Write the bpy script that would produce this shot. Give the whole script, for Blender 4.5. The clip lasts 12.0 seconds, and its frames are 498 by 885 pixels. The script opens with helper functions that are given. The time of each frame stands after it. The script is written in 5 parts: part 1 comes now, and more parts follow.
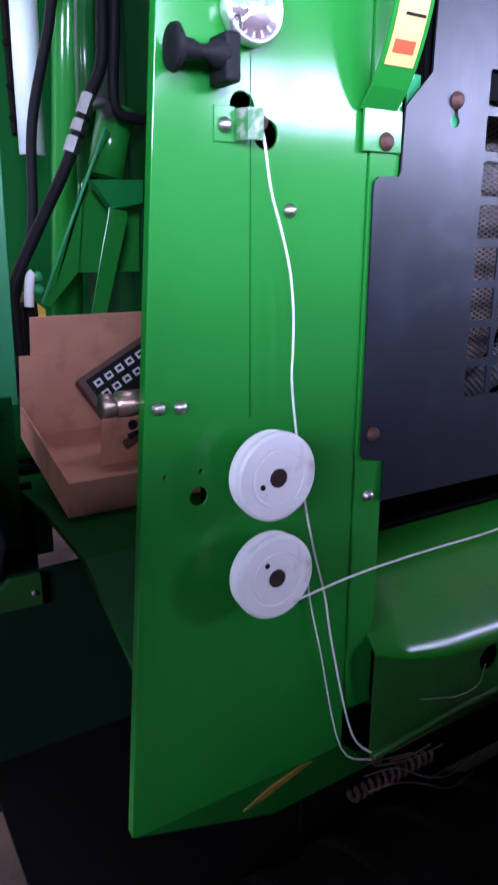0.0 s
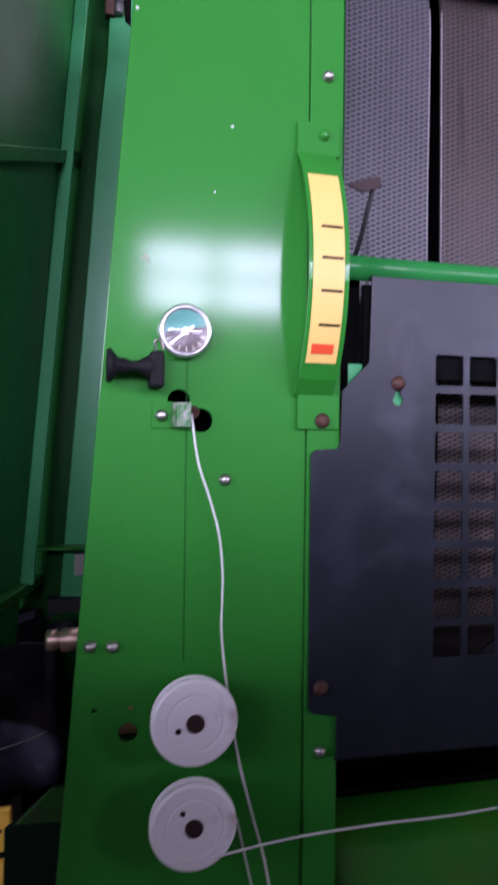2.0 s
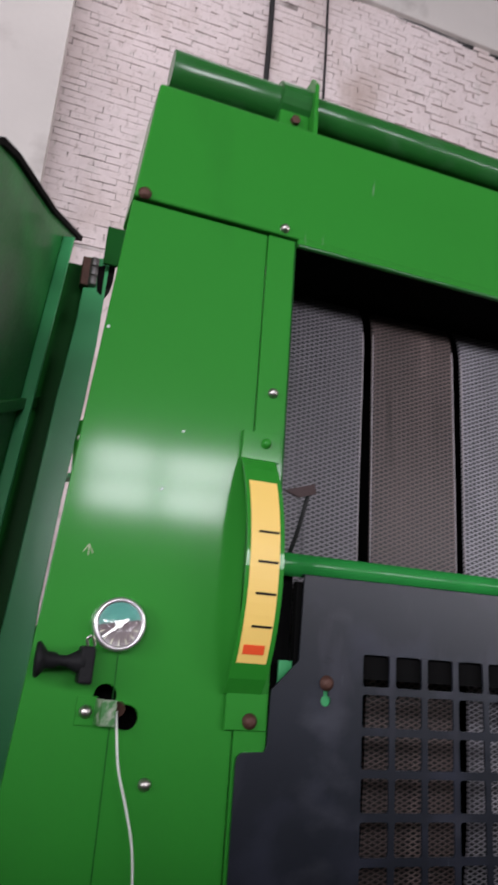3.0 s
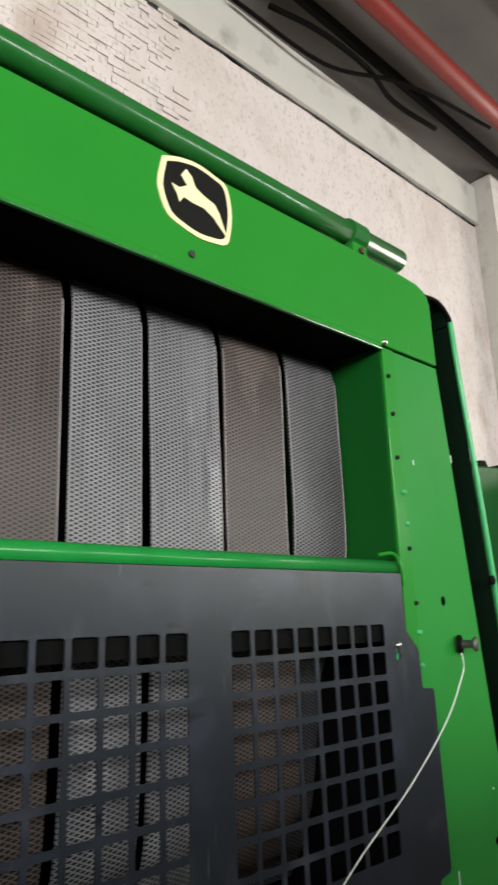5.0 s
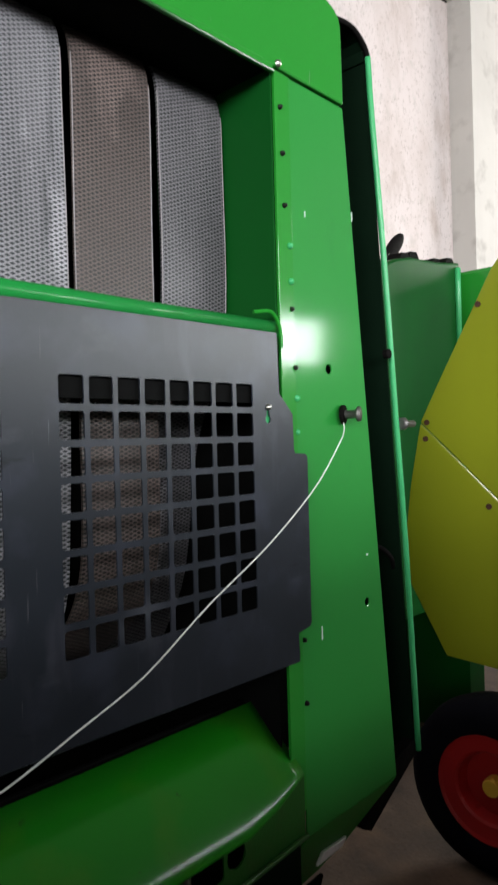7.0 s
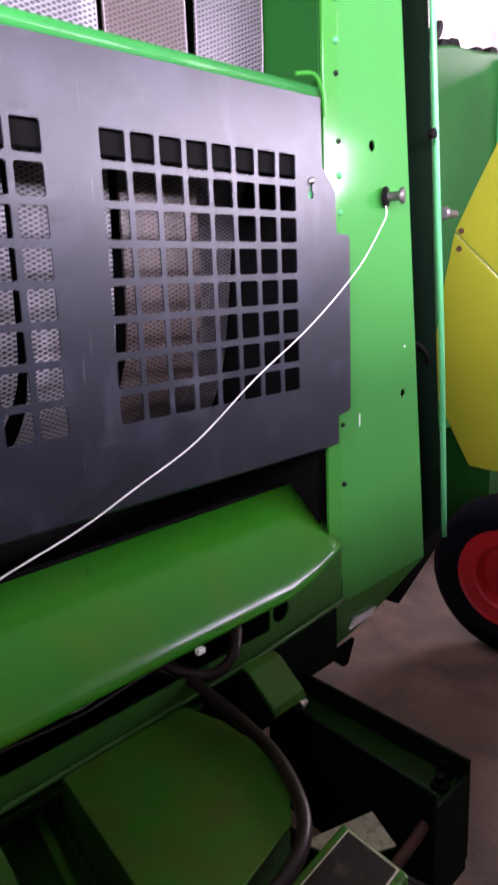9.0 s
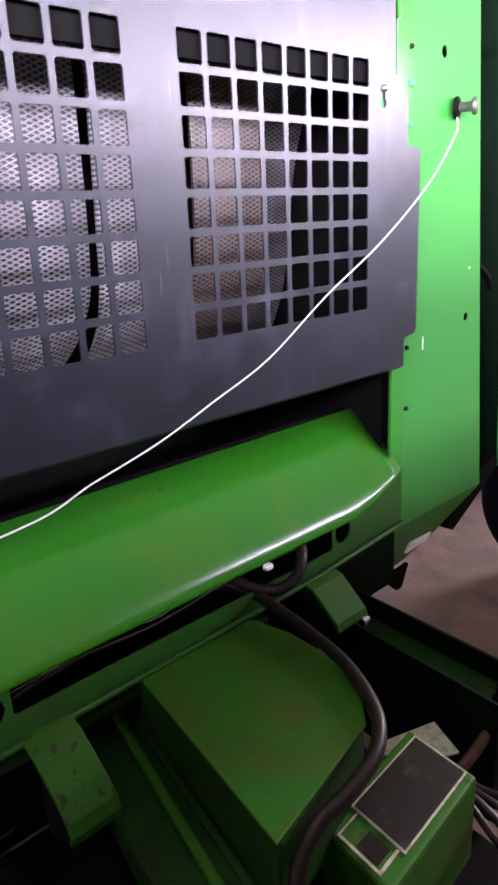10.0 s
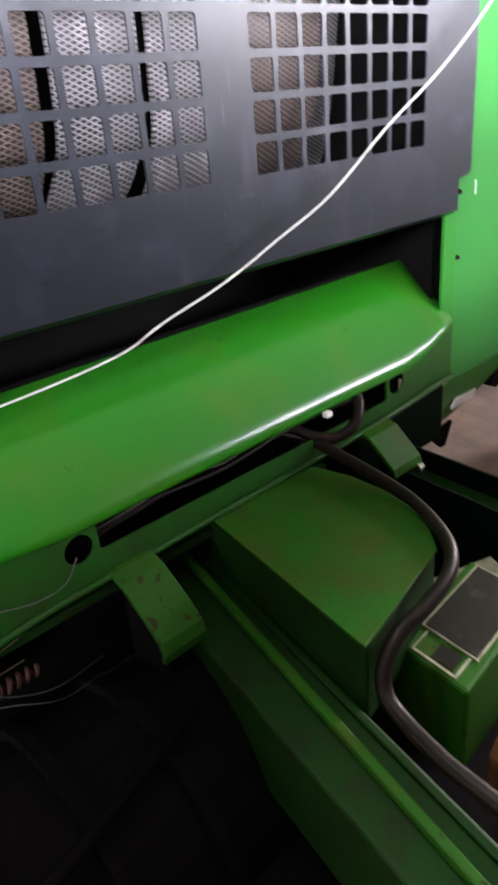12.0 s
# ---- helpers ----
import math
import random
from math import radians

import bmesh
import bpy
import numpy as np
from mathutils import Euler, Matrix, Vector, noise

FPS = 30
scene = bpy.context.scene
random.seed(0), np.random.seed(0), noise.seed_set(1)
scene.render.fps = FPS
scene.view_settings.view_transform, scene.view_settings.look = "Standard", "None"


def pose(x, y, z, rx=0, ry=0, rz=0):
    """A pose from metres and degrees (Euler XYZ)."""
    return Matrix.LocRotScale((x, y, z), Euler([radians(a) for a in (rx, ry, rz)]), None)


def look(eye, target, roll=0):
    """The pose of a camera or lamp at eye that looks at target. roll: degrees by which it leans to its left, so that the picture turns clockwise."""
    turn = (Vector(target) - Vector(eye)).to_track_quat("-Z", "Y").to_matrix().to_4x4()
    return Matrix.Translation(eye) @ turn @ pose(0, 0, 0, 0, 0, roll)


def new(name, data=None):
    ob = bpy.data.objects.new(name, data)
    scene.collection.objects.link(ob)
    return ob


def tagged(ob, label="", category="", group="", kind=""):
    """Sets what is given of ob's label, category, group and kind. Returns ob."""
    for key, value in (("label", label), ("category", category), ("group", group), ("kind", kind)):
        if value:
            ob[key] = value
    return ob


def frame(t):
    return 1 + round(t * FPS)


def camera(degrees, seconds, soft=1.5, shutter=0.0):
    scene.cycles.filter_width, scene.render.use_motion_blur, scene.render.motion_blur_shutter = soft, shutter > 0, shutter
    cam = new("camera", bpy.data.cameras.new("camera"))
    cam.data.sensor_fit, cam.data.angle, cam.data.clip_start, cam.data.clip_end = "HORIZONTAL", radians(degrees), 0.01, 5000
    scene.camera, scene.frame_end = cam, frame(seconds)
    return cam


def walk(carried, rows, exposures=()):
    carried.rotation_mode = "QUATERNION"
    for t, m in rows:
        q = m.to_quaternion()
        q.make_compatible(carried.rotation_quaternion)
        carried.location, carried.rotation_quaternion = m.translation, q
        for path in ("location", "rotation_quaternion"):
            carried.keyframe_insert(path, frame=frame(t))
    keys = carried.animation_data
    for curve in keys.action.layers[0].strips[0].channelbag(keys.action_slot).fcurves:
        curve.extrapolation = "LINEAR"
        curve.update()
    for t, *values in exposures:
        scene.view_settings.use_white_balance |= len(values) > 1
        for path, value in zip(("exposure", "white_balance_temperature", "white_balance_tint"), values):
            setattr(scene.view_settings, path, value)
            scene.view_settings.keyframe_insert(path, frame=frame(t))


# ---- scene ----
cam = camera(39.0, 12.0, soft=2.3, shutter=0.4)
PATH = [
    (0, (-1.197, -0.678, 1.317), (-0.195, 0.963, 0.765), 0.1),
    (0.2, (-1.172, -0.686, 1.319), (-0.221, 1.007, 0.837), -0.6),
    (0.5, (-1.107, -0.722, 1.318), (-0.477, 1.152, 1.011), -0.2),
    (0.7, (-1.054, -0.76, 1.331), (-0.664, 1.181, 1.047), 2.6),
    (1, (-0.984, -0.817, 1.345), (-0.731, 1.161, 1.198), 3.6),
    (1.2, (-0.96, -0.836, 1.348), (-0.686, 1.142, 1.234), 2.4),
    (1.5, (-0.933, -0.855, 1.36), (-0.652, 1.123, 1.269), 0.5),
    (1.7, (-0.925, -0.873, 1.37), (-0.583, 1.097, 1.322), 0.3),
    (2, (-0.921, -0.888, 1.388), (-0.437, 1.052, 1.409), 0.7),
    (2.2, (-0.927, -0.893, 1.415), (-0.447, 1.046, 1.521), 3.4),
    (2.4, (-0.937, -0.901, 1.444), (-0.478, 1.028, 1.706), 4.2),
    (2.5, (-0.94, -0.911, 1.461), (-0.452, 0.994, 1.829), 4.6),
    (2.7, (-0.945, -0.912, 1.488), (-0.408, 0.952, 1.973), 5.1),
    (3, (-0.941, -0.933, 1.509), (-0.332, 0.882, 2.089), 4.2),
    (3.2, (-0.932, -0.941, 1.51), (-0.268, 0.842, 2.126), 3.5),
    (4.8, (-0.768, -0.896, 1.543), (0.552, 0.522, 2.041), -1.6),
    (5, (-0.736, -0.906, 1.532), (0.603, 0.492, 2.032), -2.1),
    (5.2, (-0.702, -0.918, 1.524), (0.686, 0.417, 2.064), -1.5),
    (5.5, (-0.627, -0.929, 1.503), (0.764, 0.427, 1.978), -1.2),
    (5.7, (-0.58, -0.932, 1.492), (0.809, 0.45, 1.892), -0.7),
    (6, (-0.534, -0.932, 1.47), (0.871, 0.458, 1.775), -1.4),
    (6.2, (-0.516, -0.929, 1.46), (0.901, 0.464, 1.695), -1.5),
    (6.5, (-0.492, -0.931, 1.443), (0.935, 0.461, 1.594), -2.0),
    (6.7, (-0.489, -0.924, 1.437), (0.96, 0.453, 1.518), -1.7),
    (7, (-0.498, -0.911, 1.42), (0.964, 0.454, 1.412), -1.5),
    (7.2, (-0.502, -0.917, 1.411), (0.942, 0.467, 1.36), -0.6),
    (8.8, (-0.535, -0.894, 1.316), (0.879, 0.468, 0.934), -2.4),
    (9, (-0.546, -0.883, 1.308), (0.839, 0.489, 0.862), -2.3),
    (9.2, (-0.553, -0.873, 1.3), (0.818, 0.493, 0.794), -2.5),
    (9.5, (-0.57, -0.865, 1.293), (0.772, 0.512, 0.743), -3.3),
    (10, (-0.602, -0.842, 1.277), (0.687, 0.561, 0.67), -2.7),
    (10.2, (-0.615, -0.839, 1.261), (0.651, 0.577, 0.636), -2.6),
    (10.5, (-0.627, -0.834, 1.256), (0.562, 0.627, 0.584), -3.5),
    (10.7, (-0.635, -0.819, 1.248), (0.526, 0.645, 0.536), -4.0),
    (11, (-0.645, -0.807, 1.235), (0.476, 0.669, 0.484), -3.6),
    (11.2, (-0.647, -0.796, 1.231), (0.453, 0.684, 0.455), -3.8),
    (11.5, (-0.668, -0.789, 1.226), (0.421, 0.682, 0.419), -3.9),
    (11.7, (-0.681, -0.793, 1.216), (0.445, 0.645, 0.401), -3.9),
    (12, (-0.691, -0.805, 1.207), (0.49, 0.55, 0.33), -5.1),
]
LIGHT = [(0, 0.5, 5150, 40), (0.5, 0.2, 5050, 41), (1.0, 0.13, 4800, 45), (1.5, -0.08, 4950, 50), (2.0, -0.52, 5700, 47), (2.5, -1.05, 6150, 38), (3.2, -1.08, 6650, 18), (5, -0.55, 7000, 6), (5.5, -0.7, 6950, 6), (6, -0.62, 6850, 7), (7, -0.38, 6600, 9), (9, 0.97, 6350, 46), (10, 1.62, 6350, 41), (12, 1.82, 6550, 24)]
walk(cam, [(t, look(e, g, r)) for t, e, g, r in PATH], LIGHT)

# ---- light ----
world = bpy.data.worlds.new("sky")
scene.world = world
world.use_nodes = True
wt = world.node_tree
sky = wt.nodes.new("ShaderNodeTexSky")
sky.sky_type, sky.sun_disc = "NISHITA", False
sky.sun_elevation, sky.sun_rotation = radians(40), radians(160)
wt.links.new(sky.outputs[0], wt.nodes["Background"].inputs[0])
wt.nodes["Background"].inputs[1].default_value = 0.06


def window_lamp(name, place, size, power, colour, aim):
    data = bpy.data.lights.new(name, "AREA")
    data.shape, data.size, data.size_y, data.energy, data.color = "RECTANGLE", size[0], size[1], power, colour
    ob = new(name, data)
    ob.matrix_world = look(place, aim)
    return ob


window_lamp("window_daylight", (1.55, -9.06, 3.86), (3.2, 0.95), 540, (0.93, 0.98, 1.0), (1.0, 0, 2.4))
window_lamp("window_daylight", (8.0, -9.06, 3.45), (7.4, 0.9), 1150, (0.93, 0.98, 1.0), (6.0, 0, 2.6))
window_lamp("west_window_daylight", (-9.06, -5.5, 3.5), (5.0, 2.0), 1300, (0.95, 0.98, 1.0), (0, -0.5, 1.6))
window_lamp("east_window_daylight", (14.45, -0.6, 4.9), (4.0, 2.6), 1000, (1.0, 0.97, 0.94), (5.0, 2.6, 4.6))
# Unseen window lamp added to light the side bay and door post.
window_lamp("window_daylight", (-3.8, -9.06, 3.5), (4.4, 1.8), 1120, (0.93, 0.98, 1.0), (-1.0, 0, 1.8))
# Unseen overhead lamp added to brighten the side bay and back wall.
window_lamp("added_bay_light", (-1.0, 1.1, 7.60), (3.6, 1.1), 75, (1.0, 0.97, 0.94), (-1.0, 1.4, 0))


# ---- materials ----
def material(name, base, rough=0.5, metal=0.0, vary=0.15, scale=6.0, fine=80.0, bump=0.05, coat=0.0, coat_rough=0.10, dirt=None, dirt_amount=0.0, spec=0.5, streaks=()):
    m = bpy.data.materials.new(name)
    m.use_nodes = True
    nt = m.node_tree
    n, l = nt.nodes, nt.links
    b = n["Principled BSDF"]
    b.inputs["Metallic"].default_value, b.inputs["Coat Weight"].default_value = metal, coat
    b.inputs["Specular IOR Level"].default_value = spec
    b.inputs["Coat Roughness"].default_value = coat_rough
    co = n.new("ShaderNodeTexCoord")
    big, small = n.new("ShaderNodeTexNoise"), n.new("ShaderNodeTexNoise")
    big.inputs["Scale"].default_value, big.inputs["Detail"].default_value = scale, 6
    small.inputs["Scale"].default_value, small.inputs["Detail"].default_value = fine, 4
    l.new(co.outputs["Object"], big.inputs["Vector"])
    l.new(co.outputs["Object"], small.inputs["Vector"])
    mix = n.new("ShaderNodeMix")
    mix.data_type = "RGBA"
    mix.inputs["A"].default_value = (*[c * (1 - vary) for c in base], 1)
    mix.inputs["B"].default_value = (*[min(1, c * (1 + vary)) for c in base], 1)
    l.new(big.outputs["Fac"], mix.inputs["Factor"])
    colour = mix.outputs["Result"]
    if dirt:
        ramp = n.new("ShaderNodeMapRange")
        ramp.inputs["From Min"].default_value, ramp.inputs["From Max"].default_value = 0.62 - 0.25 * dirt_amount, 0.78
        ramp.inputs["To Max"].default_value = 0.9
        spots = n.new("ShaderNodeTexNoise")
        spots.inputs["Scale"].default_value, spots.inputs["Detail"].default_value = scale * 2.3, 9
        l.new(co.outputs["Object"], spots.inputs["Vector"])
        l.new(spots.outputs["Fac"], ramp.inputs["Value"])
        over = n.new("ShaderNodeMix")
        over.data_type = "RGBA"
        over.inputs["B"].default_value = (*dirt, 1)
        l.new(colour, over.inputs["A"])
        l.new(ramp.outputs["Result"], over.inputs["Factor"])
        colour = over.outputs["Result"]
    for stretch, lo, hi, tone in streaks:
        mp, line, cutoff, over = n.new("ShaderNodeMapping"), n.new("ShaderNodeTexNoise"), n.new("ShaderNodeMapRange"), n.new("ShaderNodeMix")
        mp.inputs["Scale"].default_value = stretch
        line.inputs["Scale"].default_value, line.inputs["Detail"].default_value = 1.0, 5
        cutoff.inputs["From Min"].default_value, cutoff.inputs["From Max"].default_value, cutoff.inputs["To Max"].default_value = lo, hi, 0.8
        over.data_type = "RGBA"
        over.inputs["B"].default_value = (*tone, 1)
        l.new(co.outputs["Object"], mp.inputs["Vector"])
        l.new(mp.outputs["Vector"], line.inputs["Vector"])
        l.new(line.outputs["Fac"], cutoff.inputs["Value"])
        l.new(colour, over.inputs["A"])
        l.new(cutoff.outputs["Result"], over.inputs["Factor"])
        colour = over.outputs["Result"]
    l.new(colour, b.inputs["Base Color"])
    rr = n.new("ShaderNodeMapRange")
    rr.inputs["To Min"].default_value, rr.inputs["To Max"].default_value = rough * 0.8, min(1, rough * 1.25)
    l.new(small.outputs["Fac"], rr.inputs["Value"])
    l.new(rr.outputs["Result"], b.inputs["Roughness"])
    bm_ = n.new("ShaderNodeBump")
    bm_.inputs["Strength"].default_value, bm_.inputs["Distance"].default_value = bump, 0.004
    l.new(small.outputs["Fac"], bm_.inputs["Height"])
    l.new(bm_.outputs["Normal"], b.inputs["Normal"])
    return m


def belt_material(name, light, dark):
    """Rubber belt with a raised lattice of small diamonds."""
    m = material(name, light, 0.36, 0, 0.35, 4, 60, 0.2, spec=0.32, streaks=(((5, 5, 1.5), 0.5, 0.7, tuple(c * 1.45 for c in light)), ((30, 30, 3), 0.58, 0.72, tuple(c * 0.45 for c in light)), ((9, 9, 4), 0.60, 0.68, tuple(c * 1.9 for c in light))))
    nt = m.node_tree
    n, l = nt.nodes, nt.links
    b = n["Principled BSDF"]
    co = n.new("ShaderNodeTexCoord")
    sep = n.new("ShaderNodeSeparateXYZ")
    l.new(co.outputs["Object"], sep.inputs[0])

    def calc(op, a, c=None):
        node = n.new("ShaderNodeMath")
        node.operation = op
        for k, v in enumerate((a, c)):
            if v is None:
                continue
            if isinstance(v, (int, float)):
                node.inputs[k].default_value = v
            else:
                l.new(v, node.inputs[k])
        return node.outputs[0]

    u, v = calc("MULTIPLY", sep.outputs["X"], math.pi / 0.0180), calc("MULTIPLY", sep.outputs["Z"], math.pi / 0.0080)
    ridge = calc("MAXIMUM", calc("ABSOLUTE", calc("SINE", calc("ADD", u, v))), calc("ABSOLUTE", calc("SINE", calc("SUBTRACT", u, v))))
    low = n.new("ShaderNodeMapRange")
    low.inputs["From Min"].default_value, low.inputs["From Max"].default_value = 0.77, 0.94
    l.new(calc("MULTIPLY", ridge, 1.0), low.inputs["Value"])
    old = b.inputs["Base Color"].links[0].from_socket
    mix = n.new("ShaderNodeMix")
    mix.data_type = "RGBA"
    mix.inputs["A"].default_value = (*dark, 1)
    l.new(old, mix.inputs["B"])
    stretch, rub, wear = n.new("ShaderNodeMapping"), n.new("ShaderNodeTexNoise"), n.new("ShaderNodeMapRange")
    stretch.inputs["Scale"].default_value = (14, 14, 3.2)
    rub.inputs["Scale"].default_value, rub.inputs["Detail"].default_value = 1.0, 6
    wear.inputs["From Min"].default_value, wear.inputs["From Max"].default_value, wear.inputs["To Max"].default_value = 0.46, 0.74, 0.24
    l.new(co.outputs["Object"], stretch.inputs["Vector"])
    l.new(stretch.outputs["Vector"], rub.inputs["Vector"])
    l.new(rub.outputs["Fac"], wear.inputs["Value"])
    l.new(calc("MAXIMUM", low.outputs["Result"], wear.outputs["Result"]), mix.inputs["Factor"])
    l.new(mix.outputs["Result"], b.inputs["Base Color"])
    bump = n.new("ShaderNodeBump")
    bump.inputs["Strength"].default_value, bump.inputs["Distance"].default_value = 1.0, 0.004
    l.new(low.outputs["Result"], bump.inputs["Height"])
    l.new(bump.outputs["Normal"], b.inputs["Normal"])
    return m


GREEN = material("green_paint", (0.012, 0.200, 0.018), 0.50, 0, 0.10, 3, 220, 0.012, coat=0.62, coat_rough=0.11, spec=0.12, streaks=(((70, 70, 9), 0.73, 0.78, (0.10, 0.22, 0.10)), ((6, 6, 2), 0.62, 0.80, (0.010, 0.158, 0.015))))
GREEN_WORN = material("green_paint_worn", (0.020, 0.120, 0.008), 0.5, 0, 0.3, 7, 120, 0.15, dirt=(0.052, 0.085, 0.010), dirt_amount=0.5, spec=0.15, streaks=(((35, 35, 35), 0.66, 0.74, (0.018, 0.022, 0.008)),))
GREEN_PAN = material("green_paint_pan", (0.008, 0.180, 0.006), 0.46, 0, 0.15, 2, 150, 0.03, coat=0.6, coat_rough=0.2, dirt=(0.055, 0.165, 0.006), dirt_amount=0.5, spec=0.12, streaks=(((40, 40, 30), 0.70, 0.78, (0.02, 0.05, 0.01)),))
# Darker copy of the pan paint; the front face's shade is in its base.
GREEN_FRONT_SHADED = material("green_paint_front_shaded", (0.013, 0.085, 0.010), 0.5, 0, 0.3, 7, 120, 0.12, coat=0.2, coat_rough=0.25, dirt=(0.025, 0.05, 0.012), dirt_amount=0.45, spec=0.15)
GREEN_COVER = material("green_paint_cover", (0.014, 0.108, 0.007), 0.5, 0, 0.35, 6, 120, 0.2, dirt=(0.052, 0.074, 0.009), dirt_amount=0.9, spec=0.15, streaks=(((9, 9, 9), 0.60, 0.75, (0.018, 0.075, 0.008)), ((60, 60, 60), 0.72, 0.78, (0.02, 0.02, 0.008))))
# Darkened copy of the green paint; shade is put into its base.
GREEN_DARK = material("green_paint_shaded", (0.004, 0.065, 0.010), 0.40, 0, 0.15, 5, 160, 0.02, spec=0.07)
# Green darkened for grease and for shade on low parts.
GREEN_SHADE_GREASE = material("green_paint_shade_grease", (0.007, 0.042, 0.005), 0.55, 0, 0.35, 8, 120, 0.2, dirt=(0.017, 0.018, 0.008), dirt_amount=0.55, spec=0.15)
GREEN_DUSTY = material("green_paint_dusty", (0.006, 0.185, 0.032), 0.6, 0, 0.25, 14, 120, 0.05, coat=0.3, coat_rough=0.2, spec=0.12)
GREY_SHEET = material("grey_coated_sheet", (0.0130, 0.0155, 0.0215), 0.31, 0.0, 0.35, 5, 300, 0.03, dirt=(0.026, 0.029, 0.044), dirt_amount=0.4, spec=0.30, streaks=(((22, 22, 5), 0.60, 0.74, (0.030, 0.031, 0.042)), ((7, 7, 11), 0.60, 0.78, (0.050, 0.053, 0.066)), ((190, 190, 7), 0.71, 0.76, (0.09, 0.09, 0.10)), ((9, 9, 26), 0.68, 0.74, (0.004, 0.004, 0.005))))
BLACK = material("black_rubber", (0.012, 0.012, 0.013), 0.55, 0, 0.3, 20, 150, 0.15)
GREEN_TUBE = material("green_paint_tube", (0.010, 0.105, 0.018), 0.4, 0, 0.15, 9, 120, 0.02, coat=0.55, coat_rough=0.16, spec=0.12, dirt=(0.03, 0.12, 0.04), dirt_amount=0.3)
# Paler, bluer copy of the green paint; window glare is put into its base.
GREEN_GLARE = material("green_paint_glare", (0.016, 0.205, 0.030), 0.50, 0, 0.10, 3, 220, 0.012, coat=0.42, coat_rough=0.09, spec=0.12, streaks=(((6, 6, 2), 0.62, 0.80, (0.012, 0.15, 0.026)),))
GREEN_RUSTED = material("green_paint_rusted", (0.018, 0.105, 0.008), 0.5, 0, 0.3, 7, 120, 0.15, dirt=(0.04, 0.07, 0.010), dirt_amount=0.4, spec=0.15, streaks=(((55, 55, 55), 0.60, 0.66, (0.030, 0.012, 0.006)), ((14, 14, 14), 0.62, 0.72, (0.02, 0.035, 0.008))))
# Brightened copy of the green paint; light is put into its base.
GREEN_LIT = material("green_paint_lit", (0.042, 0.35, 0.125), 0.45, 0, 0.15, 6, 120, 0.02, coat=0.35, coat_rough=0.22, spec=0.2)
STRAW = material("dry_straw", (0.055, 0.040, 0.016), 0.8, 0, 0.3, 60, 200, 0.2)
RUBBER = material("latch_rubber", (0.008, 0.008, 0.009), 0.6, 0, 0.3, 40, 200, 0.2, spec=0.15)
CASE_BROWN = material("brown_plastic", (0.10, 0.036, 0.024), 0.5, 0, 0.15, 20, 150, 0.05)
HOSE = material("hose_rubber", (0.012, 0.0075, 0.006), 0.40, 0, 0.3, 15, 200, 0.15, dirt=(0.032, 0.019, 0.014), dirt_amount=0.4, spec=0.20)
TYRE = material("dusty_tyre_rubber", (0.005, 0.005, 0.008), 0.85, 0, 0.4, 9, 90, 0.4, spec=0.05)
FLAP = material("flap_rubber", (0.014, 0.014, 0.024), 0.55, 0, 0.5, 9, 90, 0.3, dirt=(0.045, 0.045, 0.06), dirt_amount=0.35, spec=0.3)
# Near-black copy of the green paint; deep shade is put into its colour.
GREEN_DEEP_SHADE = material("green_deep_shade", (0.002, 0.009, 0.004), 0.75, 0, 0.3, 6, 60, 0.1, spec=0.06)
# Near-black that stands in for shade in openings; also colours the wall crack.
VOID = material("shade_and_crack_black", (0.004, 0.004, 0.004), 0.9, 0, 0.3, 8, 40, 0.1, spec=0.05)
# Dark greasy steel, taken near black to carry shade under the machine too.
GRIME_SHADE = material("shaded_greasy_steel", (0.004, 0.0034, 0.0032), 0.8, 0, 0.4, 12, 80, 0.3, spec=0.07)
STEEL = material("zinc_steel", (0.46, 0.44, 0.41), 0.36, 1.0, 0.2, 30, 200, 0.08)
DULL = material("dull_steel", (0.17, 0.16, 0.155), 0.45, 0.8, 0.3, 40, 200, 0.1)
BRASS = material("tarnished_brass", (0.40, 0.28, 0.22), 0.34, 0.9, 0.25, 40, 200, 0.08)
RUST_DARK = material("dark_rust", (0.028, 0.012, 0.011), 0.6, 0.2, 0.4, 40, 200, 0.3)
RIM = material("bright_rim", (0.78, 0.75, 0.76), 0.32, 0.9, 0.15, 30, 200, 0.05)
RUST_ORANGE = material("orange_rust", (0.15, 0.050, 0.014), 0.8, 0.1, 0.4, 20, 120, 0.3)
PALE = material("pale_cylinder", (0.50, 0.58, 0.53), 0.35, 0, 0.15, 12, 100, 0.03)
RUSTY = material("rusty_steel", (0.075, 0.032, 0.022), 0.6, 0.4, 0.4, 40, 200, 0.3)
WHITE_PLASTIC = material("white_plastic", (0.88, 0.86, 0.85), 0.42, 0, 0.05, 12, 200, 0.03, dirt=(0.5, 0.42, 0.38), dirt_amount=0.15)
YELLOW = material("yellow_paint", (0.74, 0.43, 0.04), 0.5, 0, 0.14, 10, 150, 0.06, dirt=(0.40, 0.20, 0.03), dirt_amount=0.15)
YELLOW_WORN = material("yellow_decal_worn", (0.42, 0.27, 0.03), 0.6, 0, 0.3, 25, 150, 0.1, dirt=(0.03, 0.09, 0.02), dirt_amount=0.7)
LIME = material("lime_yellow_panel", (0.215, 0.245, 0.010), 0.35, 0, 0.1, 2, 150, 0.03)
DECAL_YELLOW = material("decal_yellow", (0.78, 0.53, 0.14), 0.45, 0, 0.06, 8, 100, 0.02)
DECAL_RED = material("decal_red", (0.75, 0.08, 0.02), 0.45, 0, 0.06, 8, 100, 0.02)
DECAL_BLACK = material("decal_black", (0.008, 0.0075, 0.007), 0.4, 0, 0.1, 8, 100, 0.02, spec=0.15)
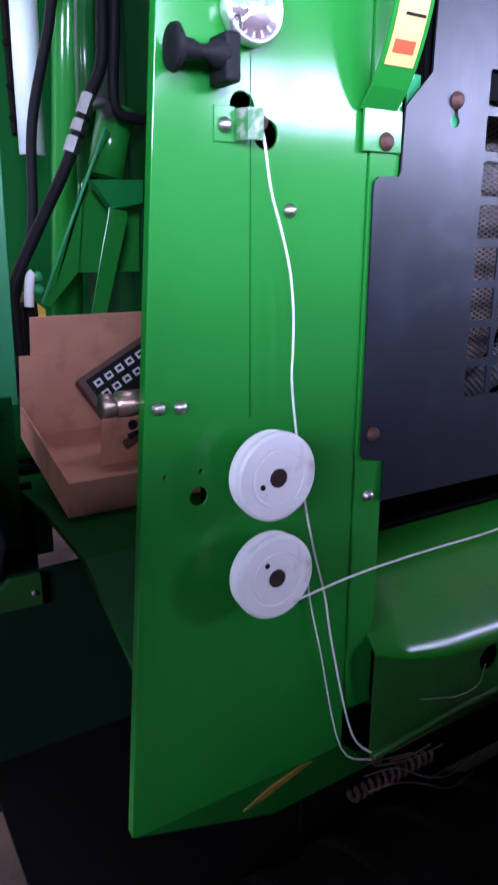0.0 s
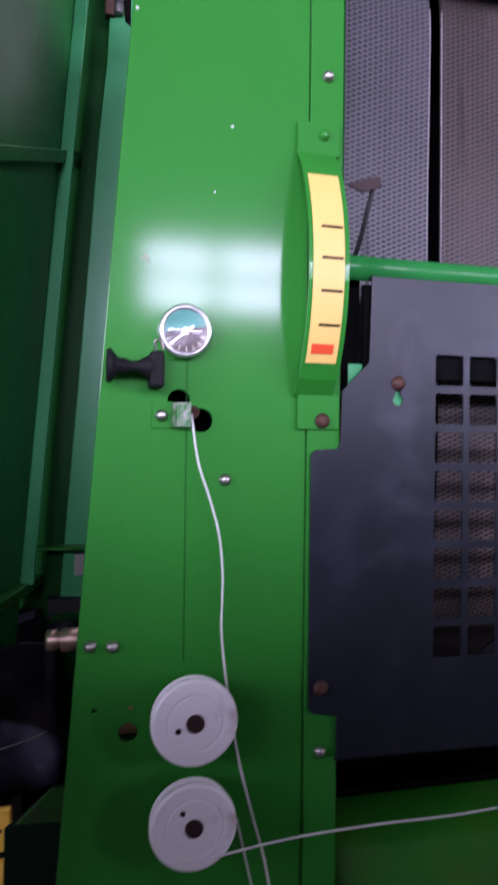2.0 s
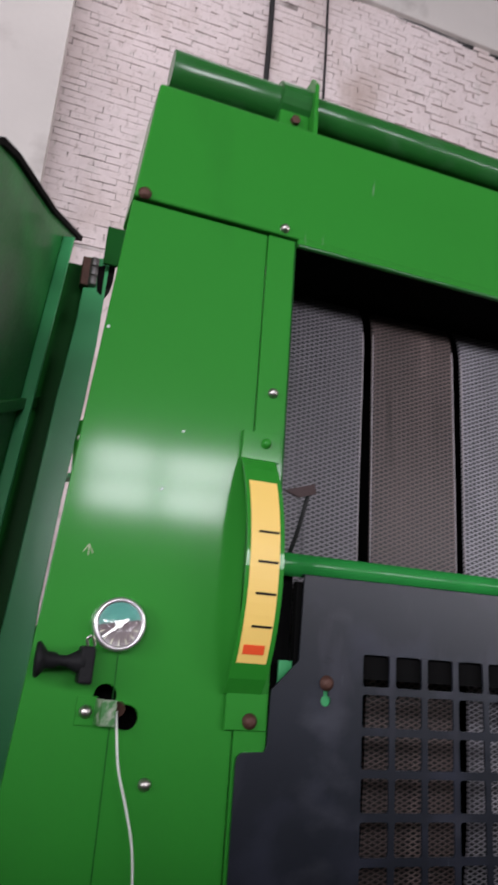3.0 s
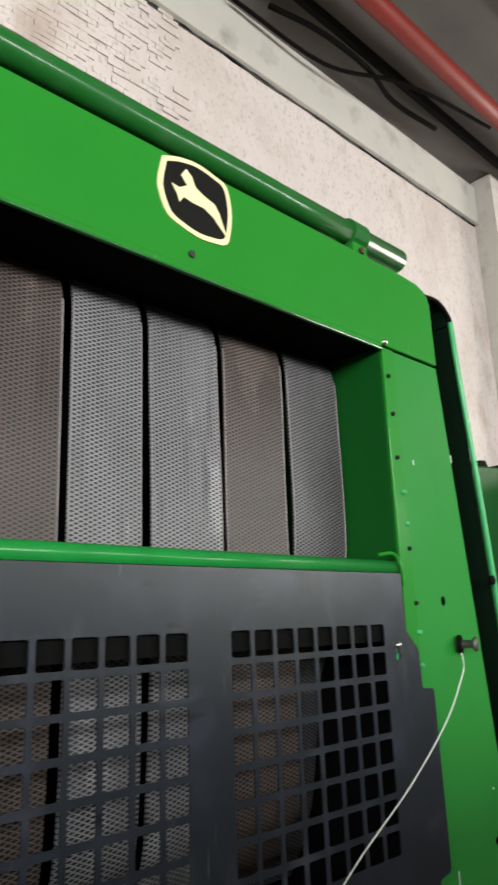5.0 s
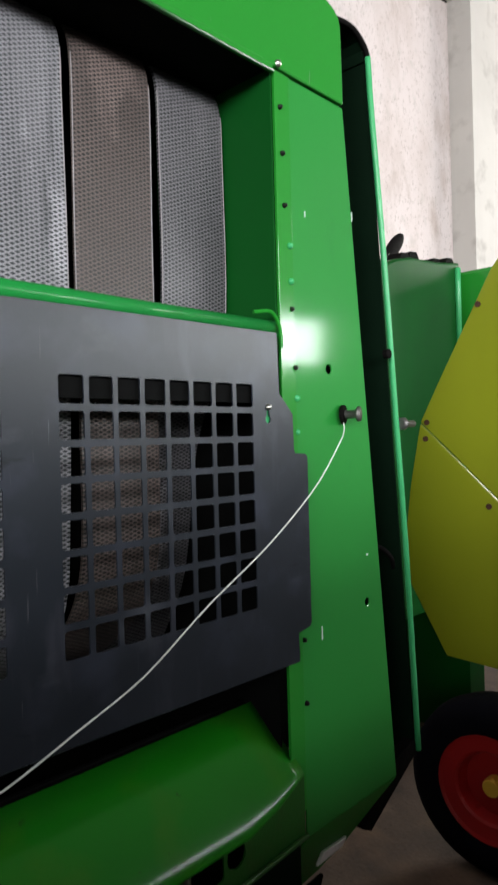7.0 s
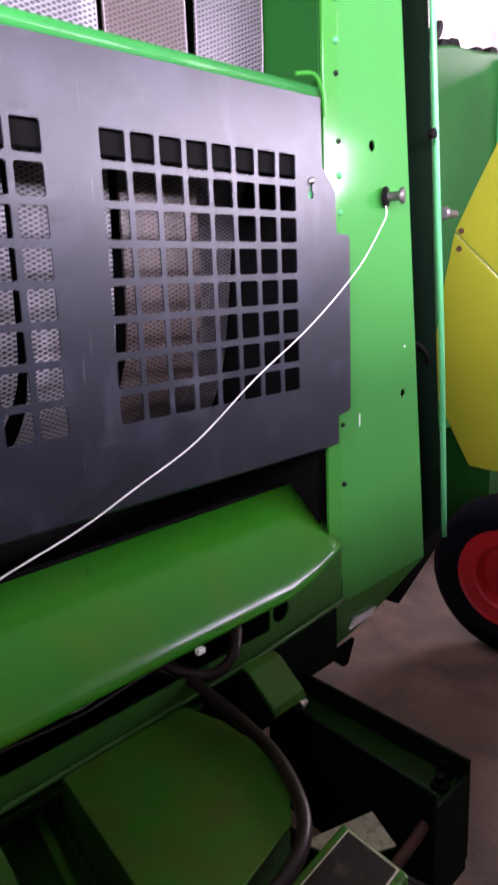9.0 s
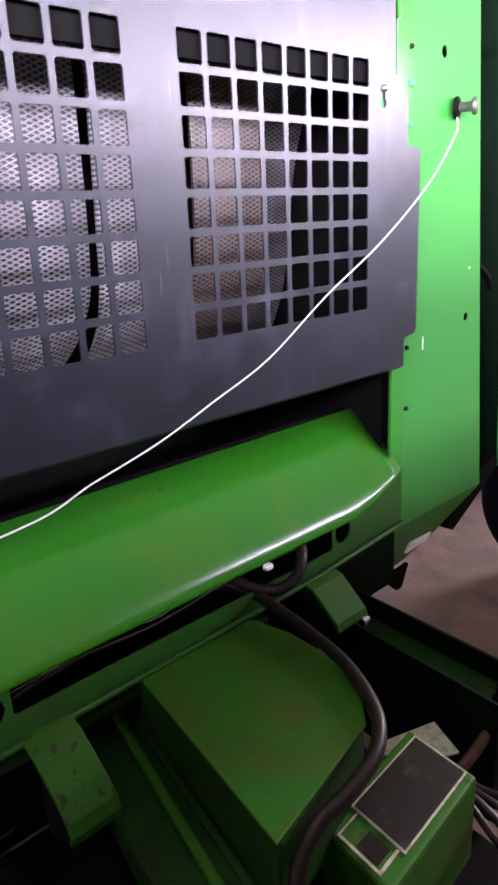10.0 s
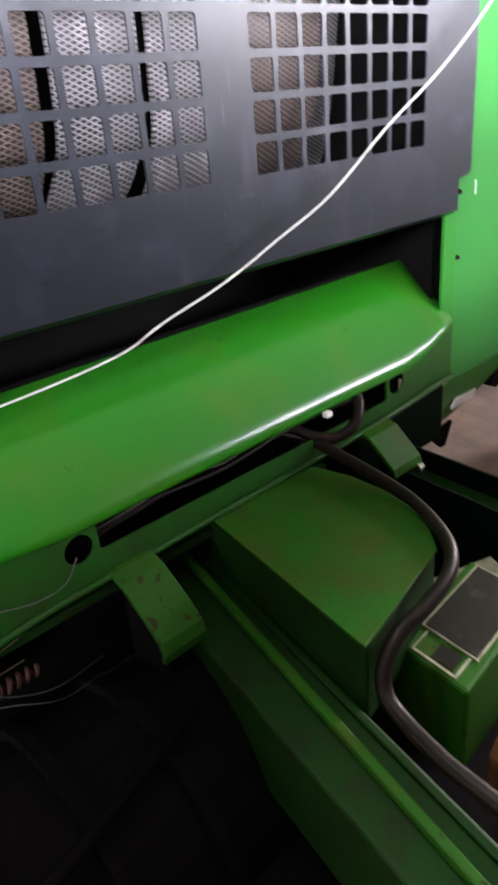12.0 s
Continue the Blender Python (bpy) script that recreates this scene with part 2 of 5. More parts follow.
DECAL_CREAM = material("decal_cream", (0.8, 0.72, 0.42), 0.45, 0, 0.06, 8, 100, 0.02)
CHIPPED = material("chipped_green_paint", (0.025, 0.15, 0.03), 0.4, 0, 0.2, 45, 150, 0.1, dirt=(0.40, 0.38, 0.34), dirt_amount=0.7)
DECAL_OLD = material("decal_worn", (0.42, 0.42, 0.30), 0.6, 0, 0.2, 25, 150, 0.05, dirt=(0.06, 0.09, 0.03), dirt_amount=0.5)
DECAL_SOOT = material("decal_faded_black", (0.012, 0.008, 0.007), 0.5, 0, 0.4, 12, 150, 0.05, dirt=(0.06, 0.045, 0.038), dirt_amount=0.2, spec=0.2)
TWINE = material("white_twine", (0.72, 0.74, 0.7), 0.8, 0, 0.1, 100, 500, 0.4)
CARD = material("cardboard", (0.68, 0.32, 0.20), 0.85, 0, 0.22, 9, 150, 0.15, dirt=(0.50, 0.23, 0.14), dirt_amount=0.35)
RED = material("red_paint", (0.42, 0.012, 0.012), 0.4, 0, 0.15, 6, 120, 0.05)
RED_PIPE = material("red_oxide_pipe", (0.20, 0.016, 0.011), 0.5, 0, 0.2, 3, 60, 0.08)
FLOOR = material("concrete_floor", (0.105, 0.070, 0.050), 0.85, 0, 0.3, 1.6, 60, 0.5, dirt=(0.030, 0.022, 0.018), dirt_amount=0.75, streaks=(((4, 4, 4), 0.52, 0.66, (0.15, 0.10, 0.07)), ((75, 75, 75), 0.55, 0.75, (0.05, 0.036, 0.027)), ((2.2, 2.2, 2.2), 0.52, 0.66, (0.19, 0.115, 0.068))))
CONCRETE = material("pale_concrete", (0.56, 0.53, 0.5), 0.85, 0, 0.15, 1.3, 25, 0.25, dirt=(0.33, 0.3, 0.28), dirt_amount=0.3)
ROOF = material("dark_roof_sheet", (0.10, 0.09, 0.085), 0.9, 0, 0.4, 0.8, 10, 0.3)
PLAIN_WALL = material("dull_wall", (0.10, 0.10, 0.10), 0.9, 0, 0.2, 0.6, 10, 0.2)
BELT_GREY = belt_material("belt_grey", (0.25, 0.238, 0.258), (0.020, 0.024, 0.026))
BELT_BROWN = belt_material("belt_brown", (0.120, 0.088, 0.082), (0.013, 0.015, 0.014))
BELT_DARK = belt_material("belt_dark", (0.18, 0.166, 0.18), (0.013, 0.016, 0.017))
BELT_EDGE = material("belt_edge_cord", (0.30, 0.27, 0.28), 0.5, 0, 0.4, 60, 200, 0.2, spec=0.3)
GAUGE_FACE = material("gauge_teal", (0.03, 0.15, 0.12), 0.3, 0, 0.1, 30, 200, 0.02)
GAUGE_DARK = material("gauge_maroon", (0.035, 0.018, 0.02), 0.3, 0, 0.1, 30, 200, 0.02)


GLASS = material("gauge_glass", (0.95, 0.95, 0.95), 0.08, 0, 0.02, 20, 200, 0.01)
GLASS.node_tree.nodes["Principled BSDF"].inputs["Transmission Weight"].default_value = 1.0


def wall_material():
    """Rough whitewashed masonry with pitted, flaking paint."""
    m = material("whitewashed_masonry", (0.68, 0.595, 0.585), 0.9, 0, 0.10, 0.9, 22, 0.7)
    nt = m.node_tree
    n, l = nt.nodes, nt.links
    b = n["Principled BSDF"]
    co = n.new("ShaderNodeTexCoord")
    geo = n.new("ShaderNodeNewGeometry")
    for scale, lo, hi, tone in (((7, 7, 4.5), 0.56, 0.66, (0.58, 0.52, 0.50)), ((30, 30, 22), 0.55, 0.70, (0.40, 0.33, 0.31)), ((1.1, 1.1, 0.7), 0.48, 0.75, (0.50, 0.41, 0.38)), ((1.7, 1.7, 0.8), 0.55, 0.74, (0.40, 0.31, 0.27)), ((60, 60, 60), 0.66, 0.72, (0.20, 0.16, 0.14))):
        mp = n.new("ShaderNodeMapping")
        mp.inputs["Scale"].default_value = scale
        l.new(geo.outputs["Position"], mp.inputs["Vector"])
        spot = n.new("ShaderNodeTexNoise")
        spot.inputs["Scale"].default_value, spot.inputs["Detail"].default_value, spot.inputs["Roughness"].default_value = 1.0, 9, 0.62
        l.new(mp.outputs["Vector"], spot.inputs["Vector"])
        rng = n.new("ShaderNodeMapRange")
        rng.inputs["From Min"].default_value, rng.inputs["From Max"].default_value = lo, hi
        rng.inputs["To Max"].default_value = 0.85
        l.new(spot.outputs["Fac"], rng.inputs["Value"])
        old = b.inputs["Base Color"].links[0].from_socket
        mix = n.new("ShaderNodeMix")
        mix.data_type = "RGBA"
        l.new(rng.outputs["Result"], mix.inputs["Factor"])
        l.new(old, mix.inputs["A"])
        mix.inputs["B"].default_value = (*tone, 1)
        l.new(mix.outputs["Result"], b.inputs["Base Color"])
    return m


MASONRY = wall_material()
MORTAR = material("whitewashed_mortar", (0.52, 0.465, 0.445), 0.95, 0, 0.35, 5, 40, 0.5, dirt=(0.72, 0.68, 0.66), dirt_amount=0.6, streaks=(((2.2, 2.2, 2.2), 0.44, 0.58, (0.13, 0.10, 0.09)),))


# ---- building helpers ----
WHERE = {}


def thing(name, base, label, category, group="", kind=""):
    ob = new(name)
    ob.location, ob.empty_display_size = base, 0.1
    WHERE[ob] = Vector(base)
    return tagged(ob, label, category, group, kind)


def part(name, bm, mat, parent=None, label="", smooth=False, bevel=0.0, place=(0, 0, 0)):
    """Links a bmesh, built round place, as one mesh object under its thing or part."""
    me = bm if isinstance(bm, bpy.types.Mesh) else bpy.data.meshes.new(name)
    if me is not bm:
        bmesh.ops.recalc_face_normals(bm, faces=bm.faces)
        if smooth:
            for f in bm.faces:
                f.smooth = len(f.verts) <= 4
        bm.to_mesh(me)
        bm.free()
        me.materials.append(mat)
    ob = new(name, me)
    ob.location = place
    WHERE[ob] = Vector(place)
    if parent is not None:
        ob.parent = parent
        ob.matrix_parent_inverse = Matrix.Translation(-WHERE[parent])
    if bevel:
        mod = ob.modifiers.new("edges", "BEVEL")
        mod.width, mod.segments, mod.limit_method, mod.angle_limit = bevel, 2, "ANGLE", radians(40)
    if label:
        ob["label"] = label
    return ob


def structure(name, bm, mat, label, category):
    return tagged(part(name, bm, mat), label, category, kind="structure")


def add_box(bm, x0, x1, y0, y1, z0, z1):
    v = [bm.verts.new(p) for p in ((x0, y0, z0), (x1, y0, z0), (x1, y1, z0), (x0, y1, z0), (x0, y0, z1), (x1, y0, z1), (x1, y1, z1), (x0, y1, z1))]
    for f in ((3, 2, 1, 0), (4, 5, 6, 7), (0, 1, 5, 4), (1, 2, 6, 5), (2, 3, 7, 6), (3, 0, 4, 7)):
        bm.faces.new([v[k] for k in f])
    return v


def box(*b):
    bm = bmesh.new()
    add_box(bm, *b)
    return bm


def add_prism(bm, pts, axis, a0, a1):
    """A polygon of two coordinates drawn out along an axis from a0 to a1."""
    def put(p, a):
        return {"x": (a, p[0], p[1]), "y": (p[0], a, p[1]), "z": (p[0], p[1], a)}[axis]
    lo, hi = [bm.verts.new(put(p, a0)) for p in pts], [bm.verts.new(put(p, a1)) for p in pts]
    n = len(pts)
    bm.faces.new(lo), bm.faces.new(hi[::-1])
    for k in range(n):
        bm.faces.new((lo[k], lo[(k + 1) % n], hi[(k + 1) % n], hi[k]))


def prism(pts, axis, a0, a1):
    bm = bmesh.new()
    add_prism(bm, pts, axis, a0, a1)
    return bm


def ring(cx, cz, r, n=16):
    return [(cx + r * math.cos(2 * math.pi * k / n), cz + r * math.sin(2 * math.pi * k / n)) for k in range(n)]


def rounded(x0, x1, z0, z1, r, n=3):
    pts = []
    for cx, cz, a in ((x1 - r, z1 - r, 0), (x0 + r, z1 - r, 90), (x0 + r, z0 + r, 180), (x1 - r, z0 + r, 270)):
        pts += [(cx + r * math.cos(radians(a + 90 * k / n)), cz + r * math.sin(radians(a + 90 * k / n))) for k in range(n + 1)]
    return pts


def sheet(outer, holes, y, thick):
    """Upright sheet facing -y with real holes."""
    bm = bmesh.new()
    edges = []
    for loop in (outer, *holes):
        v = [bm.verts.new((p[0], y, p[1])) for p in loop]
        edges += [bm.edges.new((v[k], v[(k + 1) % len(v)])) for k in range(len(v))]
    bmesh.ops.triangle_fill(bm, use_beauty=True, edges=edges, normal=(0, -1, 0))
    front = list(bm.faces)
    got = bmesh.ops.extrude_face_region(bm, geom=front)
    bmesh.ops.translate(bm, verts=[g for g in got["geom"] if isinstance(g, bmesh.types.BMVert)], vec=(0, thick, 0))
    return bm


def spline(pts, steps=6):
    """A smooth line through the points."""
    p = [Vector(q) for q in pts]
    p = [2 * p[0] - p[1], *p, 2 * p[-1] - p[-2]]
    out = []
    for a, b, c, d in zip(p, p[1:], p[2:], p[3:]):
        for k in range(steps):
            t = k / steps
            out.append(0.5 * (2 * b + (c - a) * t + (2 * a - 5 * b + 4 * c - d) * t * t + (3 * b - a - 3 * c + d) * t ** 3))
    return out + [p[-2]]


def add_tube(bm, pts, r, n=10):
    pts = [Vector(p) for p in pts]
    side = Vector((0, 0, 1)).cross(pts[1] - pts[0])
    side = side.normalized() if side.length > 1e-6 else Vector((1, 0, 0))
    loops = []
    for k, p in enumerate(pts):
        way = (pts[min(k + 1, len(pts) - 1)] - pts[max(k - 1, 0)]).normalized()
        side = (side - side.dot(way) * way).normalized()
        up = way.cross(side)
        rad = r[k] if isinstance(r, (list, tuple)) else r
        loops.append([bm.verts.new(p + rad * (math.cos(2 * math.pi * j / n) * side + math.sin(2 * math.pi * j / n) * up)) for j in range(n)])
    for a, b in zip(loops, loops[1:]):
        for j in range(n):
            bm.faces.new((a[j], a[(j + 1) % n], b[(j + 1) % n], b[j]))
    bm.faces.new(loops[0][::-1]), bm.faces.new(loops[-1])


def tube(pts, r, n=10, steps=6):
    bm = bmesh.new()
    add_tube(bm, spline(pts, steps) if steps else pts, r, n)
    return bm


def lathe(profile, n=24, axis="y", closed=False):
    """Turned about an axis through the origin: profile rows of (radius, along)."""
    bm = bmesh.new()
    loops = []
    for r, a in profile:
        row = []
        for k in range(n):
            c, s = r * math.cos(2 * math.pi * k / n), r * math.sin(2 * math.pi * k / n)
            row.append(bm.verts.new({"y": (c, a, s), "x": (a, c, s), "z": (c, s, a)}[axis]))
        loops.append(row)
    for p, q in zip(loops, loops[1:]):
        for k in range(n):
            bm.faces.new((p[k], p[(k + 1) % n], q[(k + 1) % n], q[k]))
    if closed:
        for k in range(n):
            bm.faces.new((loops[-1][k], loops[-1][(k + 1) % n], loops[0][(k + 1) % n], loops[0][k]))
    else:
        bm.faces.new(loops[0]), bm.faces.new(loops[-1])
    return bm


def lathe_at(place, r, deep):
    bm = lathe([(r * 0.9, -deep), (r, -deep * 0.9), (r, 0)], 16)
    bmesh.ops.translate(bm, verts=bm.verts, vec=place)
    return bm


# ---- the shed ----
WALL_Y = 3.15
structure("floor", box(-9, 14.5, -9.4, 3.4, -0.12, 0), FLOOR, "worn brown concrete floor with dust and stains", "floor")
structure("wall_north", box(-9, 14.5, WALL_Y, WALL_Y + 0.25, 0, 9), MASONRY, "rough whitewashed masonry wall with flaking paint", "wall")
we = bmesh.new()
for y0, y1, z0, z1 in ((-9.4, 3.4, 0, 3.6), (-9.4, 3.4, 6.2, 9), (-9.4, -2.6, 3.6, 6.2), (1.4, 3.4, 3.6, 6.2)):
    add_box(we, 14.5, 14.75, y0, y1, z0, z1)
structure("wall_east", we, PLAIN_WALL, "plain grey shed wall with a wide window", "wall")
ww = bmesh.new()
for y0, y1, z0, z1 in ((-9.4, 3.4, 0, 2.5), (-9.4, 3.4, 4.5, 9), (-9.4, -8.0, 2.5, 4.5), (-3.0, 3.4, 2.5, 4.5)):
    add_box(ww, -9.25, -9.0, y0, y1, z0, z1)
structure("wall_west", ww, PLAIN_WALL, "plain grey shed wall with a wide window", "wall")
sw = bmesh.new()
for x0, x1, z0, z1 in ((-9, -6.0, 0, 3.0), (-6.0, -1.6, 0, 2.6), (-1.6, 14.5, 0, 3.0), (-9, 14.5, 4.65, 9), (-9, -6.0, 3.0, 4.65), (-1.6, -0.05, 3.0, 4.65), (-6.0, -1.6, 4.4, 4.65), (3.2, 4.3, 3.0, 4.65), (11.9, 14.5, 3.0, 4.65), (-0.05, 3.2, 3.0, 3.385), (-0.05, 3.2, 4.335, 4.65), (4.3, 11.9, 3.9, 4.65)):
    add_box(sw, x0, x1, -9.2, -9.0, z0, z1)
structure("wall_south", sw, PLAIN_WALL, "plain grey shed wall with high windows", "wall")
structure("ceiling", prism([(3.4, 7.40), (-9.4, 9.0), (-9.4, 9.15), (3.4, 7.55)], "x", -9, 14.5), ROOF, "dark sooty roof sheeting", "ceiling")
# The third window is unseen, added to go with the bay's lamp.
for name, x0, x1, z0, z1, n in (("window_1", -0.05, 3.2, 3.385, 4.335, 3), ("window_2", 4.3, 11.9, 3.0, 3.9, 7), ("added_window_3", -6.0, -1.6, 2.6, 4.4, 4)):
    window = thing(name, (x0, -9.1, z0), "steel-framed window with many panes", "window", kind="structure")
    for k in range(n + 1):
        x = x0 + (x1 - x0) * k / n
        part("mullion", box(x - 0.05, x + 0.05, -9.03, -8.97, z0, z1), PLAIN_WALL, window)
    part("transom", box(x0, x1, -9.035, -8.965, (z0 + z1) / 2 - 0.05, (z0 + z1) / 2 + 0.05), PLAIN_WALL, window)
# Frame added round the unseen overhead lamp; the roof has no opening.
for x0, x1, y0, y1, z in ((-2.85, 0.85, 0.52, 1.68, 7.60),):
    rim = bmesh.new()
    for a, b, c, d in ((x0, x1, y0 - 0.06, y0), (x0, x1, y1, y1 + 0.06), (x0 - 0.06, x0, y0 - 0.06, y1 + 0.06), (x1, x1 + 0.06, y0 - 0.06, y1 + 0.06)):
        add_box(rim, a, b, c, d, z - 0.06, z + 0.12)
    structure("added_skylight_frame", rim, PLAIN_WALL, "grey frame of an added, unseen roof light", "skylight")
# Unseen wall added behind the camera; its height sets the machine's low shade.
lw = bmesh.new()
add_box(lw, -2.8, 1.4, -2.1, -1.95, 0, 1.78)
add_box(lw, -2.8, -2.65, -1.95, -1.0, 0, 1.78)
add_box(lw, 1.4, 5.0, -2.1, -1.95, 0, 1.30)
structure("unseen_light_blocker", lw, PLAIN_WALL, "unseen low wall added to shade the machine's lower part", "wall")
structure("ring_beam", prism([(WALL_Y - 0.06, 6.76), (WALL_Y, 6.76), (WALL_Y, 7.40), (WALL_Y - 0.06, 7.34)], "x", -1.2, 7.65), CONCRETE, "pale painted concrete beam along the wall top", "beam")
structure("pillar", box(7.65, 8.5, WALL_Y - 0.3, WALL_Y, 0, 7.44), CONCRETE, "pale concrete pillar against the wall", "pillar")
structure("pillar_west", box(-1.75, -1.08, WALL_Y - 0.35, WALL_Y, 0, 7.44), CONCRETE, "pale concrete pillar against the wall", "pillar")

# ---- the baler ----
baler = thing("round_baler", (0, 0.6, 0), "green round baler with grey slotted grille and worn rubber belts", "baler")


def column(side, holes, label):
    """Tapering front column; side -1 or 1 in x."""
    inner, top, low = 0.622, 2.157, 0.60
    base, slant = (0.841, 0.0714) if side < 0 else (0.813, 0.1003)
    outer = lambda z: base + slant * (2.157 - z)
    pts = [(side * inner, low), (side * outer(low), low), (side * outer(top), top), (side * inner, top)]
    face = part("front_column", sheet(pts, holes, 0.0, 0.004), GREEN if side < 0 else GREEN_GLARE, baler, label, bevel=0.0015)
    flange = bmesh.new()
    add_prism(flange, [(0.004, low), (0.016, low), (0.016, top), (0.004, top)], "x", -0.002, 0.002)
    for v in flange.verts:
        v.co.x = side * outer(v.co.z) - side * 0.003 + v.co.x
    part("side_flange", flange, GREEN, face)
    part("edge_bead", tube([(side * (outer(low) - 0.002), 0.003, low), (side * (outer(1.4) - 0.002), 0.003, 1.4), (side * (outer(top) - 0.002), 0.003, top)], 0.0022, 8, 0), GREEN, face, smooth=True)
    return face


left_holes = [ring(-0.792, 1.449, 0.0145), ring(-0.763, 1.425, 0.0150), ring(-0.850, 1.034, 0.0115), ring(-0.892, 1.064, 0.003, 8), ring(-0.847, 1.064, 0.003, 8)]
right_holes = [ring(0.737, 1.568, 0.0105), ring(0.862, 1.041, 0.009)]
col_l = column(-1, left_holes, "green column sheet with gauge and pulleys")
col_r = column(1, right_holes, "green column sheet with drilled holes")
for side, col in ((-1, col_l), (1, col_r)):
    # Black plate added behind the drilled holes for the shade inside.
    part("hole_shade", box(*sorted((side * 0.64, side * (0.82 if side < 0 else 0.86))), 0.05, 0.055, 0.8, 1.7), VOID, col)
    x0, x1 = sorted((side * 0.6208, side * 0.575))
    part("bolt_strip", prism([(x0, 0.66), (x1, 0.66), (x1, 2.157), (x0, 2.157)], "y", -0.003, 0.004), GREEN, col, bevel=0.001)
    # Black strip added for the shade between strap and grille.
    part("side_shade", box(*sorted((side * 0.574, side * 0.535)), 0.03, 0.05, 1.38, 1.63), VOID, baler)
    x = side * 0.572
    # Opening sides use the darkened green in place of their shade.
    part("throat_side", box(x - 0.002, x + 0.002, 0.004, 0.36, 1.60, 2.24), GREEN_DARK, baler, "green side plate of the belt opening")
    # Lower half of the side plate, black in place of shade.
    part("chamber_side_shade", box(x - 0.002, x + 0.002, 0.02, 0.36, 0.6, 1.597), VOID, baler)
    low = bmesh.new()
    rim = [(0.50, 0.47), (0.62, 0.60), (0.950, 0.598), (0.70, 0.46)] if side < 0 else [(0.47, 0.428), (0.63, 0.60), (0.969, 0.598), (0.82, 0.485), (0.74, 0.452), (0.61, 0.428)]
    add_prism(low, [(side * x, z) for x, z in rim], "y", 0.0, 0.004)
    for v in low.verts:
        v.co.y += (0.60 - v.co.z) * 0.45
    part("lower_apron", low, GREEN, baler, "folded green apron under the column", bevel=0.001)
decal = prism([(-0.772, 0.526), (-0.742, 0.533), (-0.672, 0.588), (-0.692, 0.592), (-0.735, 0.567)], "y", -0.0018, -0.0004)
for v in decal.verts:
    v.co.y += (0.60 - v.co.z) * 0.45
part("warning_decal", decal, YELLOW_WORN, baler, "worn yellow decal")
# Reflector decal; its glint is put into the white base colour.
part("chequer_decal", prism([(0.692, 0.495), (0.714, 0.517), (0.803, 0.514), (0.783, 0.499)], "y", 0.030, 0.038), WHITE_PLASTIC, baler, "reflector decal, glint in its white colour", bevel=0.002)
part("lock_hook", prism([(0.655, 0.425), (0.715, 0.372), (0.735, 0.372), (0.763, 0.432)], "y", 0.068, 0.08), GRIME_SHADE, baler, "black steel hook", bevel=0.003)

for a, b in (((-0.8365, 1.6335), (-0.8355, 1.6195)), ((-0.8365, 1.6335), (-0.8425, 1.6235)), ((-0.8365, 1.6335), (-0.8300, 1.6225))):
    part("paint_scratch", tube([(a[0], 0.0, a[1]), (b[0], 0.0, b[1])], 0.0007, 6, 0), DECAL_OLD, col_l)
# Fold line drawn as a thin strip in the darkened green.
part("crease", box(-0.7825, -0.7815, -0.0004, 0.002, 1.12, 1.5), GREEN_DARK, col_l)
beam_pts = [(-0.841, 2.163), (0.812, 2.163), (0.809, 2.335), (0.802, 2.354), (0.785, 2.368), (0.755, 2.378), (0.66, 2.384), (-0.823, 2.380)]
beam = part("top_beam", prism(beam_pts, "y", -0.004, 0.10), GREEN, baler, "green top cross beam", bevel=0.004)
# Black sheet added under the beam in place of its shade.
part("opening_shade", box(-0.568, 0.568, 0.004, 0.36, 2.157, 2.161), VOID, beam)
part("lip", box(-0.57, 0.57, -0.006, 0.003, 2.150, 2.163), GREEN, beam, bevel=0.001)
part("lip_edge", tube([(-0.57, -0.006, 2.150), (0, -0.006, 2.150), (0.57, -0.006, 2.150)], 0.0032, 8, 0), GREEN_TUBE, beam, smooth=True)
part("top_pipe", tube([(-0.80, 0.06, 2.475), (-0.3, 0.06, 2.475), (0.3, 0.06, 2.475), (0.775, 0.06, 2.477)], 0.032, 18, 0), GREEN_TUBE, baler, "green steel tube along the top", smooth=True)
for x in (-0.575, 0.575):
    cl = part("pipe_clamp", lathe([(0.032, -0.03), (0.040, -0.028), (0.040, 0.028), (0.032, 0.03)], 20, "x"), GREEN_TUBE, baler, smooth=False, place=(x, 0.06, 2.475))
    part("clamp_lug", box(-0.028 + x, 0.028 + x, 0.035, 0.085, 2.385, 2.445), GREEN, cl, bevel=0.002)
    if x < 0:
        part("clamp_plate", prism([(0.012, 2.385), (0.10, 2.385), (0.10, 2.515), (0.085, 2.527), (0.03, 2.527), (0.012, 2.50)], "x", 0.028 + x, 0.036 + x), GREEN, cl, bevel=0.001)
    part("clamp_bolt", lathe([(0.009, 0.0), (0.009, -0.007), (0.004, -0.008)], 6), RUSTY, cl, place=(x, 0.034, 2.425))
part("cross_bar", tube([(-0.572, 0.010, 1.639), (0, 0.010, 1.639), (0.572, 0.010, 1.639)], 0.0165, 18, 0), GREEN_DUSTY, baler, "green cross bar above the grille", smooth=True)

# grille with two fields of eight by eight square holes
HOLE_X, HOLE_Z = 0.0426, 0.0428
fields = []
for x0, step in ((-0.4385, 0.0520), (0.0565, 0.0518)):
    for i in range(8):
        for j in range(8):
            fields.append(rounded(x0 + i * step, x0 + i * step + HOLE_X, 1.106 + j * 0.0534, 1.106 + j * 0.0534 + HOLE_Z, 0.004, 2))
